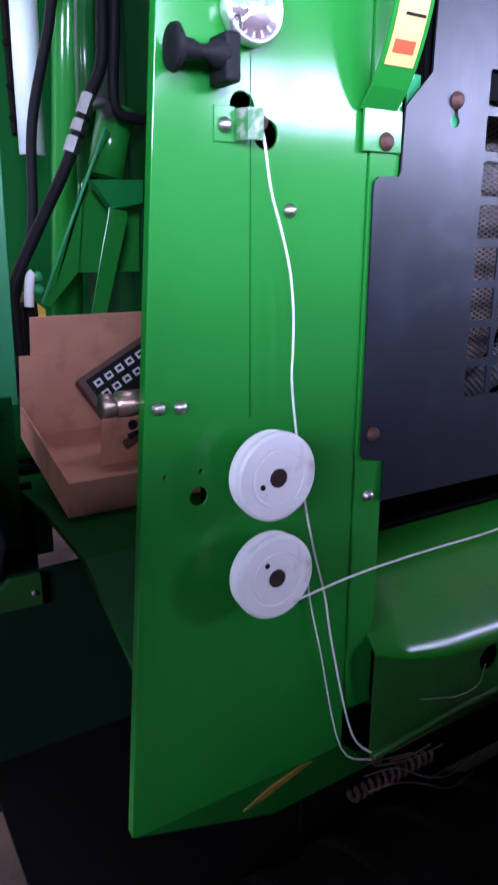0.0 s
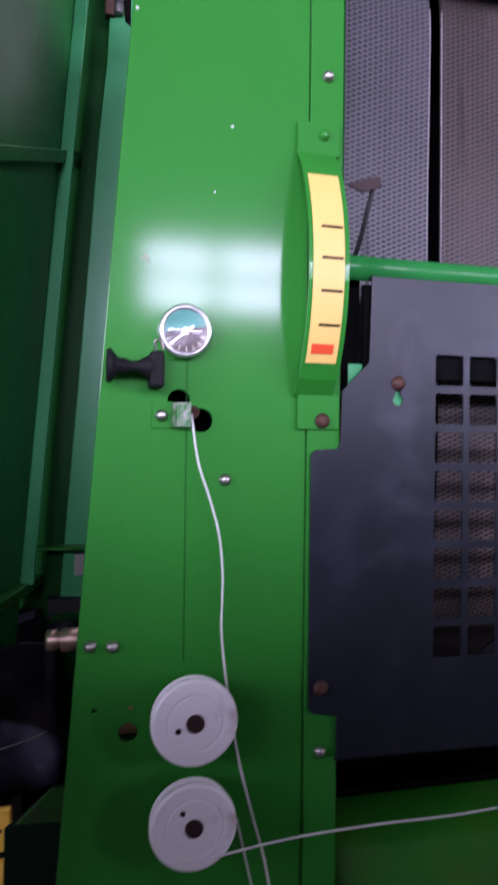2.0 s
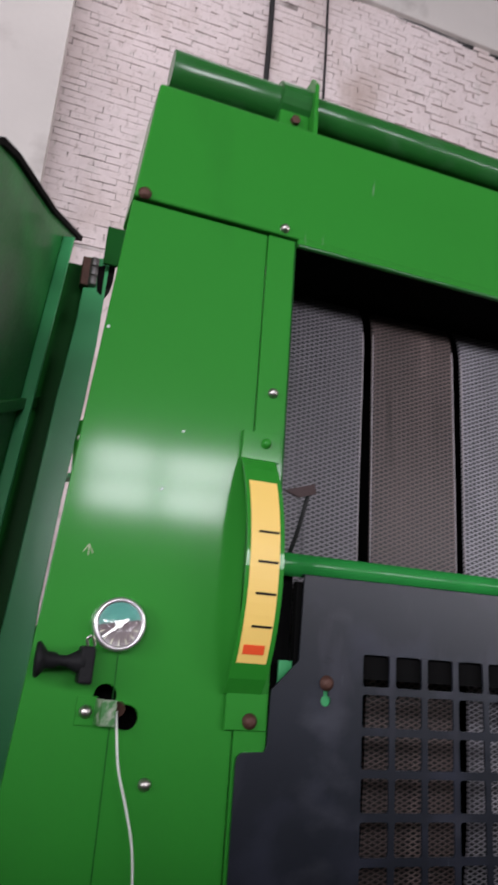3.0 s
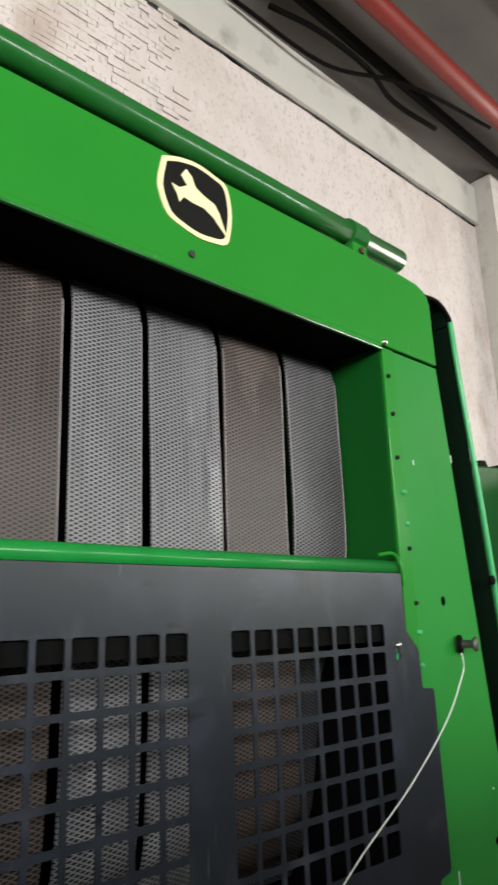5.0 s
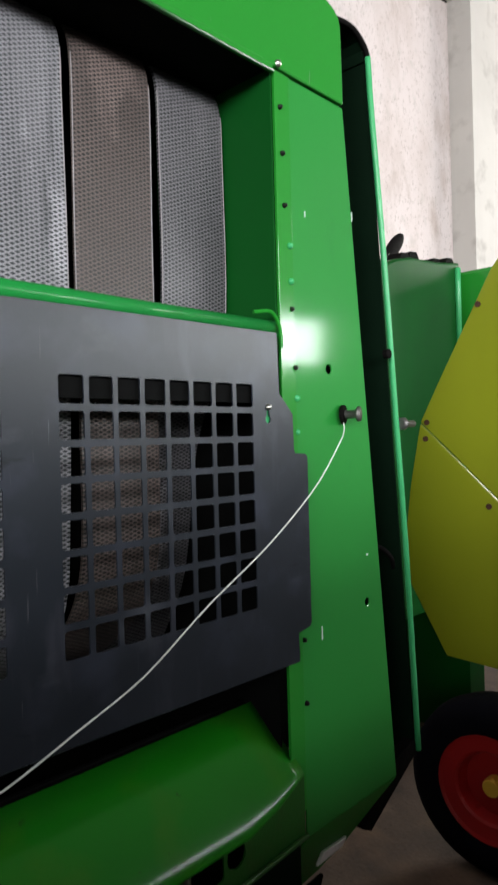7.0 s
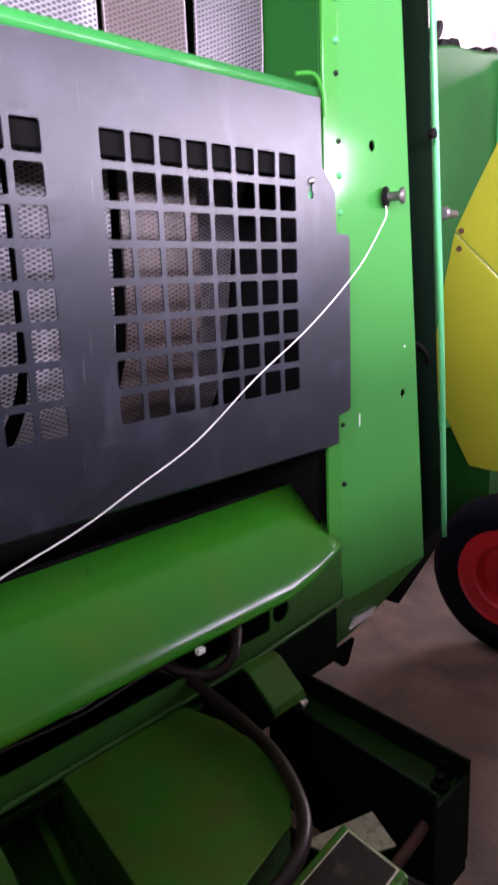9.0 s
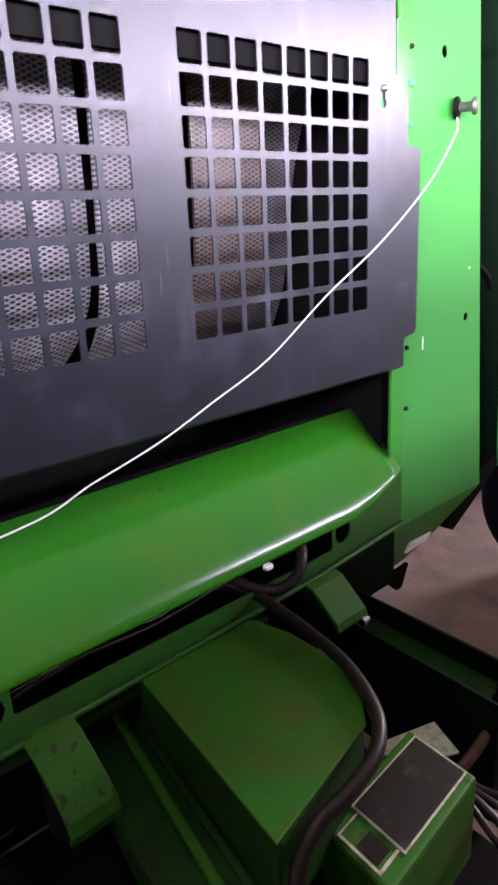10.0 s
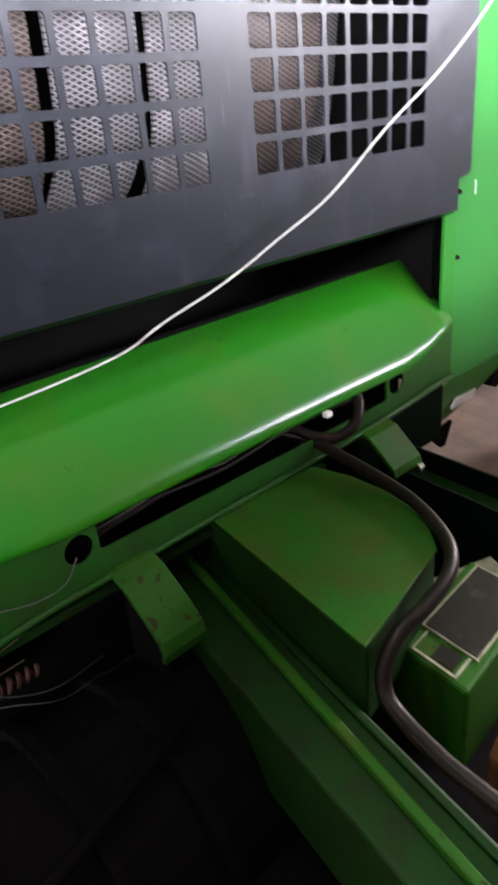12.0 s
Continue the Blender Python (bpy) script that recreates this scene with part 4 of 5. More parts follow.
for x, y, z in ((-0.731, 0, 1.349), (-0.871, 0, 1.142), (-0.8975, 0, 1.1435), (-0.814, -0.002, 1.430), (-0.599, -0.003, 0.989), (-0.595, -0.004, 2.175), (-0.597, -0.003, 1.889), (0.586, -0.004, 2.171)):
    part("bolt", BOLT, None, baler, place=(x, y, z))
for x, y, z in ((-0.825, -0.004, 2.170), (-0.600, grille_y(-0.6), 1.075)):
    part("bolt", BOLT_R, None, baler, place=(x, y, z))
for x, z in ((0.5895, 2.086), (0.5935, 1.994), (0.596, 1.890)):
    part("bolt", BOLT_D, None, baler, place=(x, -0.003, z))
for x, z in ((0.610, 1.811), (0.611, 1.739), (0.6205, 1.502), (0.6215, 1.433), (0.634, 1.381)):
    part("bolt", BOLT_P, None, baler, place=(x, -0.003 if x < 0.6208 else 0.0, z))
for x, z in ((0.6118, 1.683), (0.6185, 1.564), (0.631, 0.874), (0.628, 1.005)):
    part("rivet", BOLT_D, None, baler, place=(x, -0.002 if x < 0.6208 else 0.001, z))
for x in SLOT_X:
    part("bolt", BOLT_S if x > 0 else BOLT_R, None, baler, place=(x, grille_y(x), 1.481))
stud = part("hinge_stud", lathe([(0.008, 0), (0.013, 0.002), (0.0135, 0.014), (0.010, 0.016), (0.010, 0.018), (0.0145, 0.020), (0.0145, 0.046), (0.010, 0.050)], 18, "x"), BRASS, baler, "worn brass-coloured hinge stud", smooth=True, place=(-0.952, 0.03, 1.146))

# bale size indicator: bowed green strap with a yellow scale
def bow(z0, z1, deep, x0, x1, y_of):
    bm = bmesh.new()
    rows = []
    for k in range(17):
        z = z0 + (z1 - z0) * k / 16
        y = y_of(z)
        rows.append([bm.verts.new(p) for p in ((x0, y, z), (x1, y, z), (x1, y + deep, z), (x0, y + deep, z))])
    bm.faces.new(rows[0]), bm.faces.new(rows[-1][::-1])
    for p, q in zip(rows, rows[1:]):
        for j in range(4):
            bm.faces.new((p[j], p[(j + 1) % 4], q[(j + 1) % 4], q[j]))
    return bm


def strap_y(z):
    return -0.006 - 0.058 * max(0.0, 1 - ((z - 1.6215) / 0.162) ** 2) ** 0.8


strap = part("size_indicator", bow(1.460, 1.783, 0.003, -0.641, -0.588, strap_y), GREEN, baler, "bowed green strap with a yellow bale size scale")
part("end_plate", box(-0.640, -0.581, -0.008, -0.004, 1.780, 1.824), GREEN, strap, bevel=0.001)
part("end_plate", box(-0.636, -0.578, -0.008, -0.004, 1.416, 1.462), GREEN, strap, bevel=0.001)
part("scale", bow(1.500, 1.742, 0.001, -0.636, -0.595, lambda z: strap_y(z) - 0.0015), DECAL_YELLOW, strap, "yellow scale decal")
part("red_mark", bow(1.511, 1.523, 0.001, -0.631, -0.602, lambda z: strap_y(z) - 0.0025), DECAL_RED, strap, "red end mark")
for z in (1.5445, 1.586, 1.627, 1.667):
    part("scale_mark", bow(z, z + 0.003, 0.001, -0.625, -0.597, lambda q: strap_y(q) - 0.0025), DECAL_BLACK, strap)
part("grille_tab", box(-0.560, -0.533, 0.006, 0.010, 1.470, 1.507), GREEN_LIT, baler, "pale green mounting tab", bevel=0.001)
ptr = part("pointer", tube([(-0.546, 0.05, 1.63), (-0.546, 0.0, 1.68), (-0.540, -0.024, 1.738)], 0.0035, 6, 4), BLACK, baler, "dark pointer rod")
part("pointer_tip", prism([(-0.580, 1.737), (-0.534, 1.752), (-0.530, 1.738), (-0.558, 1.729)], "y", -0.031, -0.027), RUST_DARK, ptr)
part("bolt", BOLT_G, None, baler, place=(-0.604, -0.008, 1.807))
part("bolt", BOLT_R, None, baler, place=(-0.602, -0.008, 1.4275))

for x, z, a, b in ((0.689, 1.006, 0.0016, 0.014), (0.666, 1.888, 0.0018, 0.006), (0.838, 1.919, 0.0014, 0.010), (0.631, 0.874, 0.0022, 0.003), (0.866, 1.149, 0.003, 0.0025), (-0.851, 1.942, 0.002, 0.002), (-0.727, 1.807, 0.002, 0.0015), (-0.749, 1.72, 0.0012, 0.0012)):
    part("paint_chip", box(x - a, x + a, -0.0012, 0.001, z - b, z + b), PALE, baler, "bare chip in the paint")

# brand shield drawn as a plain shape
shield_pts = [(-0.067, 2.368), (-0.03, 2.382), (0.015, 2.389), (0.06, 2.382), (0.09, 2.370), (0.101, 2.32), (0.098, 2.28), (0.087, 2.243), (0.05, 2.233), (0.015, 2.231), (-0.02, 2.238), (-0.055, 2.252), (-0.074, 2.29), (-0.077, 2.32)]
shield_pts = [(q.x, q.y) for q in spline([(a, b, 0) for a, b in shield_pts + shield_pts[:1]], 3)[:-1]]
badge = part("badge", prism(shield_pts, "y", -0.0065, -0.004), DECAL_CREAM, baler, "cream and black shield badge")
part("badge_field", prism([(0.013 + (x - 0.013) * 0.87, 2.311 + (z - 2.311) * 0.87) for x, z in shield_pts], "y", -0.008, -0.0065), DECAL_BLACK, badge)
part("badge_mark", prism([(-0.048, 2.318), (-0.03, 2.316), (-0.012, 2.328), (-0.026, 2.345), (-0.014, 2.362), (0.0, 2.350), (0.008, 2.332), (0.03, 2.322), (0.055, 2.315), (0.066, 2.300), (0.084, 2.256), (0.05, 2.286), (0.028, 2.296), (0.0, 2.296), (-0.02, 2.300), (-0.03, 2.286), (-0.036, 2.302)], "y", -0.0095, -0.008), DECAL_CREAM, badge)
part("badge_bolt", lathe([(0.007, -0.003), (0.007, 0.001)], 12), BLACK, baler, place=(-0.001, -0.005, 2.191))
part("door_pin", lathe([(0.006, 0), (0.012, -0.002), (0.012, -0.014), (0.006, -0.016)], 10), GRIME_SHADE, baler, place=(0.985, 0.015, 1.62))
part("bent_wire", tube([(0.50, 0.0, 1.665), (0.54, -0.01, 1.668), (0.562, -0.012, 1.64), (0.566, -0.012, 1.60)], 0.004, 8, 5), GREEN, baler, "bent green wire")

# twine outlet on the right column
outlet = part("twine_outlet", lathe([(0.0085, 0.0), (0.0095, -0.010), (0.0095, -0.036), (0.0165, -0.040), (0.0165, -0.046), (0.006, -0.048)], 18), DULL, baler, "steel twine outlet bush", smooth=True, place=(0.774, 0, 1.470))
outlet.rotation_euler = (0, 0, radians(18))
part("washer", lathe([(0.010, -0.006), (0.021, -0.005), (0.021, -0.011), (0.0098, -0.013)], 18), GRIME_SHADE, outlet, place=(0.774, 0, 1.470))

# side door of the far side, ajar
# Pale rim colour carries the bright edge line.
far_door = part("side_door", tube([(0.965, 0.028, 2.340), (0.968, 0.028, 2.30), (0.975, 0.027, 2.20), (1.012, 0.026, 1.86), (1.050, 0.026, 1.46), (1.083, 0.026, 1.12), (1.119, 0.026, 0.605)], 0.0075, 10), GREEN_LIT, baler, "green side door standing ajar", smooth=True)
part("rim_corner", tube([(0.83, 0.030, 2.380), (0.87, 0.030, 2.387), (0.905, 0.030, 2.387), (0.935, 0.030, 2.376), (0.955, 0.029, 2.358), (0.965, 0.028, 2.340)], 0.0068, 10), GRIME_SHADE, far_door, "black corner of the rim", smooth=True)
inner = bmesh.new()
v = [inner.verts.new(p) for p in ((0.964, 0.0345, 2.33), (1.113, 0.0345, 0.6), (1.06, 1.5, 0.6), (0.93, 1.5, 2.4), (0.968, 0.0345, 2.33), (1.119, 0.0345, 0.6), (1.065, 1.5, 0.6), (0.935, 1.5, 2.4))]
for f in ((0, 1, 2, 3), (7, 6, 5, 4), (0, 4, 5, 1), (1, 5, 6, 2), (2, 6, 7, 3), (3, 7, 4, 0)):
    inner.faces.new([v[k] for k in f])
# Door inside is unlit; its shade is put into the colour.
part("door_skin", inner, GREEN_DEEP_SHADE, far_door, "inner door skin, shade in its colour")
part("door_top", prism([(0.79, 2.372), (0.86, 2.384), (0.91, 2.383), (0.94, 2.372), (0.954, 2.355), (0.958, 2.33), (0.968, 2.33), (0.966, 2.362), (0.950, 2.387), (0.915, 2.397), (0.86, 2.398), (0.79, 2.386)], "y", 0.036, 0.9), GREEN_DEEP_SHADE, far_door)
# Black sheet added for the shade in the door gap.
part("side_recess_shade", prism([(0.70, 0.60), (1.10, 0.60), (0.956, 2.33), (0.93, 2.375), (0.70, 2.375)], "y", 0.30, 0.31), VOID, far_door)
for z, x in ((1.14, 1.005),):
    part("door_hook", tube([(x - 0.02, 0.10, z + 0.01), (x + 0.01, 0.06, z), (x + 0.045, 0.05, z - 0.03), (x + 0.07, 0.06, z - 0.06)], 0.006, 8, 4), GRIME_SHADE, far_door, "small bent hook", smooth=True)
part("door_bottom", prism([(1.100, 0.635), (1.127, 0.605), (0.90, 0.485), (0.87, 0.50), (0.965, 0.60)], "y", 0.03, 0.06), GRIME_SHADE, far_door)
part("latch_pin", lathe([(0.010, -0.03), (0.016, -0.028), (0.016, -0.018), (0.009, -0.016), (0.009, 0.03)], 14, "x"), DULL, far_door, smooth=True, place=(1.085, 0.015, 1.45))

# near side door, swung open
def door_point(s, z, off=0.0):
    return (-1.003 + 0.075 * (z - 1.127) - 0.230 * s + 0.973 * off, 0.87 - 0.973 * s - 0.230 * off, z)


def door_sheet(pts, off, thick):
    bm = bmesh.new()
    a, b = [bm.verts.new(door_point(s, z, off)) for s, z in pts], [bm.verts.new(door_point(s, z, off - thick)) for s, z in pts]
    n = len(pts)
    bm.faces.new(a), bm.faces.new(b[::-1])
    for k in range(n):
        bm.faces.new((a[k], a[(k + 1) % n], b[(k + 1) % n], b[k]))
    return bm


open_door = part("side_door", door_sheet([(0, 1.07), (0, 2.594), (0.26, 2.488), (0.58, 2.388), (0.665, 2.350), (0.78, 2.254), (1.05, 2.05), (1.05, 1.05), (0.76, 1.065)], 0, 0.004), GREEN_DUSTY, baler, "green side door swung open")
part("door_skirt", door_sheet([(0.0, 0.80), (0, 1.075), (0.76, 1.07), (1.05, 1.055), (1.05, 0.87), (0.76, 0.855), (0.17, 0.805)], -0.03, 0.004), GREEN_DUSTY, open_door)
part("skirt_edge", door_sheet([(0.0, 0.795), (0.17, 0.800), (0.76, 0.850), (1.05, 0.865), (1.05, 0.875), (0.76, 0.860), (0.17, 0.810), (0.0, 0.805)], -0.024, 0.014), GREEN, open_door)
for q, z in ((0.62, 0.95), (0.34, 0.93), (0.80, 0.98)):
    part("skirt_bolt", door_sheet([(q - 0.008, z - 0.008), (q + 0.008, z - 0.008), (q + 0.008, z + 0.008), (q - 0.008, z + 0.008)], -0.022, 0.008), STEEL, open_door, bevel=0.002)
part("door_rib", door_sheet([(0, 1.06), (0, 1.085), (0.76, 1.08), (1.05, 1.065), (1.05, 1.04), (0.76, 1.055)], 0.02, 0.04), GREEN, open_door, bevel=0.004)
part("door_rib", door_sheet([(0, 2.08), (0, 2.11), (0.76, 1.802), (1.05, 1.685), (1.05, 1.655), (0.76, 1.772)], 0.015, 0.03), GREEN_DUSTY, open_door, bevel=0.003)
# Pale strip colour carries the bright edge line.
part("door_edge", door_sheet([(0.104, 1.08), (0.104, 2.525), (0.116, 2.52), (0.116, 1.08)], 0.03, 0.03), GREEN_LIT, open_door, bevel=0.003)
part("top_seal", door_sheet([(-0.05, 2.613), (-0.05, 2.628), (0, 2.608), (0.26, 2.502), (0.58, 2.402), (0.67, 2.363), (0.785, 2.268), (1.05, 2.063), (1.05, 2.05), (0.78, 2.254), (0.665, 2.350), (0.58, 2.388), (0.26, 2.488), (0, 2.594)], 0.01, 0.02), GRIME_SHADE, open_door)
part("door_return", prism([(-1.06, 1.0), (-0.930, 1.0), (-0.895, 1.65), (-0.864, 2.12), (-0.842, 2.52), (-0.93, 2.52)], "y", 0.885, 0.89), GREEN_DARK, open_door)
post_bm = prism([(-0.950, 0.975), (-0.850, 0.975), (-0.838, 1.60), (-0.824, 1.85), (-0.804, 2.10), (-0.794, 2.28), (-0.790, 2.53), (-0.847, 2.53), (-0.855, 2.33), (-0.874, 2.12), (-0.905, 1.65), (-0.938, 1.18)], "y", 0.86, 0.875)
for v in post_bm.verts:
    v.co.y -= (v.co.x + 0.91) * 0.2
# Post's light is put into its brightened paint.
post = part("door_post", post_bm, GREEN_LIT, baler, "green door post", bevel=0.002)
hinge = part("hinge", box(-0.862, -0.836, 0.832, 0.86, 2.436, 2.521), RUSTY, post, "rusty steel door hinge", bevel=0.003)
for k in range(3):
    part("knuckle", lathe([(0.002, 0.001), (0.011, 0.002), (0.0115, 0.005), (0.0115, 0.023), (0.011, 0.026), (0.002, 0.027)], 12, "z"), DULL, hinge, smooth=True, place=(-0.830, 0.833, 2.437 + 0.028 * k))
part("hinge_block", prism([(-0.820, 2.500), (-0.773, 2.527), (-0.775, 2.463), (-0.799, 2.415), (-0.814, 2.428)], "y", 0.838, 0.90), GRIME_SHADE, post)
part("hinge_plate", box(-0.811, -0.760, 0.80, 0.81, 2.495, 2.610), GREEN_DARK, post, bevel=0.002)

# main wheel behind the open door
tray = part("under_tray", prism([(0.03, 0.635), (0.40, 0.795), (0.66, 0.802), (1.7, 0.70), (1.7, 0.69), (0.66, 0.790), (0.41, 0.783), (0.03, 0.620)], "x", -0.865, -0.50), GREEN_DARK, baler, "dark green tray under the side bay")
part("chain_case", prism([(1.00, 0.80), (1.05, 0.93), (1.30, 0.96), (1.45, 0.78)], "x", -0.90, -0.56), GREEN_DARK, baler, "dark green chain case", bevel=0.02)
for k in range(5):
    part("tray_rib", box(-0.862, -0.51, 0.98 + 0.14 * k, 1.0 + 0.14 * k, 0.70, 0.785 - 0.012 * k), GRIME_SHADE, tray)
wheel = part("wheel", lathe([(0.20, -0.15), (0.40, -0.165), (0.455, -0.14), (0.475, -0.06), (0.478, 0.06), (0.455, 0.14), (0.40, 0.165), (0.20, 0.15)], 40, "x"), TYRE, baler, "black rubber tyre", smooth=True, place=(-1.17, 1.3, 0.478))
tread = bmesh.new()
for k in range(26):
    for s in (-1, 1):
        lug = box(*sorted((s * 0.012, s * 0.155)), -0.016, 0.016, 0.468, 0.494)
        for v in lug.verts:
            v.co.y += abs(v.co.x) * 0.45
        bmesh.ops.rotate(lug, verts=lug.verts, cent=(0, 0, 0), matrix=Matrix.Rotation(radians(360 / 26 * (k + 0.25 * s)), 3, "X"))
        me = bpy.data.meshes.new("lug")
        lug.to_mesh(me)
        lug.free()
        tread.from_mesh(me)
part("tread", tread, TYRE, wheel, place=(-1.17, 1.3, 0.478))
part("wheel", wheel.data, None, baler, "black rubber tyre", place=(1.17, 1.6, 0.478))
part("axle", box(-1.2, 1.2, 1.42, 1.5, 0.44, 0.52), GREEN_DARK, baler)
part("drawbar_jack", tube([(-0.43, -1.4, 0.0), (-0.43, -1.4, 0.34)], 0.03, 12, 0), GREEN_WORN, baler)
chock = part("wheel_chock", prism([(-1.160, 0.50), (-1.105, 0.50), (-1.104, 0.553), (-1.034, 0.551), (-1.033, 0.643), (-1.147, 0.642)], "y", 0.645, 0.662), YELLOW, baler, "yellow painted stowed wheel chock", bevel=0.006)
part("chock_foot", prism([(-1.103, 0.385), (-1.088, 0.372), (-1.037, 0.374), (-1.031, 0.40), (-1.031, 0.540), (-1.10, 0.540)], "y", 0.632, 0.650), YELLOW, chock, bevel=0.004)
part("chock_base", prism([(-1.115, 0.18), (-1.035, 0.18), (-1.036, 0.335), (-1.106, 0.335)], "y", 0.635, 0.65), YELLOW, chock, bevel=0.006)
flap_bm = bmesh.new()
flap_rows = []
for i in range(15):
    u = i / 14
    x = -0.945 - 0.44 * u
    top, low = 0.955 - 0.03 * math.sin(2.2 * u), 0.655 - 0.10 * min(1.0, 3.2 * u)
    y = 0.765 + 0.018 * math.sin(9.5 * u) - 0.05 * math.exp(-(u / 0.10) ** 2)
    flap_rows.append([flap_bm.verts.new((x + 0.012 * math.sin(5 * q) * (1 - u), y - 0.035 * q * (1 - q) * 4 + d, low + (top - low) * q)) for d in (0.0, 0.008) for q in (0, 0.25, 0.5, 0.75, 1)])
for p, q in zip(flap_rows, flap_rows[1:]):
    for j in range(4):
        flap_bm.faces.new((p[j], q[j], q[j + 1], p[j + 1]))
        flap_bm.faces.new((p[5 + j], p[6 + j], q[6 + j], q[5 + j]))
    for j, m in ((0, 5), (4, 9)):
        flap_bm.faces.new((p[j], p[m], q[m], q[j]))
for r in (flap_rows[0], flap_rows[-1]):
    flap_bm.faces.new([r[j] for j in (0, 1, 2, 3, 4, 9, 8, 7, 6, 5)])
flap = part("mud_flap", flap_bm, FLAP, baler, "dark blue-black rubber mud flap", smooth=True)
part("flap_cap", tube([(-0.968, 0.74, 0.975), (-0.915, 0.74, 0.985)], 0.022, 12, 0), FLAP, flap, smooth=True)
part("inner_plate", box(-0.965, -0.87, 0.815, 0.82, 0.66, 1.00), GREEN_DARK, baler, "dark green inner side plate")
part("chock_knob", lathe([(0.010, -0.020), (0.020, -0.017), (0.027, -0.009), (0.029, 0.006), (0.025, 0.02)], 20, "y"), YELLOW, chock, "rubbed yellow knob", smooth=True, place=(-1.126, 0.655, 0.452))
part("slot", box(-1.100, -1.053, 0.6435, 0.648, 0.593, 0.600), DECAL_BLACK, chock)
part("slot", box(-1.112, -1.036, 0.630, 0.655, 0.340, 0.366), DECAL_BLACK, chock)
part("chock_pin", lathe([(0.008, -0.012), (0.011, -0.01), (0.011, 0.01)], 12), RUSTY, chock, place=(-1.094, 0.632, 0.528))
# Added dark plate; covers lit floor behind the chock.
part("wheel_dark_plate", prism([(-1.60, 0.08), (-1.02, 0.08), (-1.02, 0.62), (-1.60, 0.62)], "y", 0.775, 0.785), GRIME_SHADE, baler, "dark plate added in front of the wheel", bevel=0.003)
part("chock_rod", prism([(-1.245, 0.10), (-1.222, 0.10), (-1.178, 0.475), (-1.200, 0.480)], "y", 0.69, 0.70), RUSTY, baler, "flat rusty stay bar", bevel=0.002)
part("chock_rod", tube([(-1.165, 0.70, 0.12), (-1.160, 0.70, 0.40)], 0.012, 8, 0), DULL, baler, "dull steel stay rod", smooth=True)
# Side plate's shade is put into its near-black green.
part("lower_side_plate", prism([(-1.045, 0.18), (-0.62, 0.18), (-0.62, 0.70), (-0.95, 0.697), (-1.02, 0.636), (-1.045, 0.62)], "y", 0.60, 0.615), GREEN_DEEP_SHADE, baler, "dark green lower side plate", bevel=0.002)
# Added filler plate; covers lit floor, shade in its colour.
part("wheel_side", box(-1.06, -0.84, 0.835, 0.845, 0.10, 0.80), GREEN_DEEP_SHADE, baler, "dark green plate beside the wheel")
part("side_gusset", prism([(-1.022, 0.636), (-0.955, 0.699), (-0.895, 0.698), (-0.895, 0.632)], "y", 0.585, 0.597), GREEN_SHADE_GREASE, baler, "green gusset on the side plate", bevel=0.002)
part("gusset_screw", lathe([(0.006, 0), (0.005, -0.004), (0.002, -0.005)], 10), STEEL, baler, smooth=True, place=(-0.912, 0.585, 0.662))
part("post_foot", box(-0.975, -0.90, 0.83, 0.90, 0.985, 1.03), BLACK, post)
part("post_shelf", box(-1.01, -0.895, 0.80, 0.86, 1.15, 1.156), GREEN, post)
part("door_catch", box(-0.915, -0.893, 0.835, 0.86, 1.085, 1.135), STEEL, post)

# side compartment
part("hydraulic_cylinder", tube([(-0.6242, 1.2431, 0.9049), (-0.5488, 1.2431, 1.9098), (-0.5332, 1.2431, 2.3999)], 0.0416, 18, 0), GREEN, baler, "green hydraulic cylinder", smooth=True)
part("cylinder_rod", tube([(-0.5657, 1.1391, 1.4249), (-0.5397, 1.1391, 2.0749)], 0.026, 14, 0), GREEN_TUBE, baler, "glossy green cylinder rod", smooth=True)
# Side bay panels use the darkened green in place of shade.
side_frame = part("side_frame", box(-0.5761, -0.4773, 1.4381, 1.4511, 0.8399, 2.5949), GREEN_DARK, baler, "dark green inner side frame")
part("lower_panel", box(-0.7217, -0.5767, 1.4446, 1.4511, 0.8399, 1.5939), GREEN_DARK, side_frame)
part("frame_bar", box(-0.6671, -0.6268, 1.4121, 1.4446, 1.5939, 2.1139), GRIME_SHADE, side_frame, "dark upright bar", bevel=0.003)
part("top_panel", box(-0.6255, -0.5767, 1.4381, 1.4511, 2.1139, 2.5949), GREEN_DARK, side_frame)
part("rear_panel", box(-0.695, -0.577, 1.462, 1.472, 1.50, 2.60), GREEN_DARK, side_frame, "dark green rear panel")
part("air_cylinder", tube([(-0.652, 1.30, 1.53), (-0.650, 1.30, 1.75), (-0.646, 1.30, 1.95)], 0.034, 18, 0), PALE, side_frame, "pale grey upright cylinder", smooth=True)
part("brace", box(-0.80, -0.60, 1.09, 1.16, 1.962, 1.974), GREEN_LIT, side_frame, "green cross brace")
part("brace_foot", box(-0.79, -0.72, 1.10, 1.15, 1.89, 1.9545), DULL, side_frame, bevel=0.006)
part("brace_lug", prism([(-0.79, 1.975), (-0.70, 1.975), (-0.70, 2.19), (-0.745, 2.16), (-0.80, 2.14)], "y", 1.12, 1.126), GREEN, side_frame, bevel=0.002)
part("brace_screw", lathe([(0.011, 0), (0.010, -0.005), (0.004, -0.007)], 10), STEEL, side_frame, smooth=True, place=(-0.778, 1.12, 2.09))
part("brace_bar", box(-0.728, -0.70, 1.07, 1.088, 1.967, 2.40), GRIME_SHADE, side_frame, bevel=0.003)
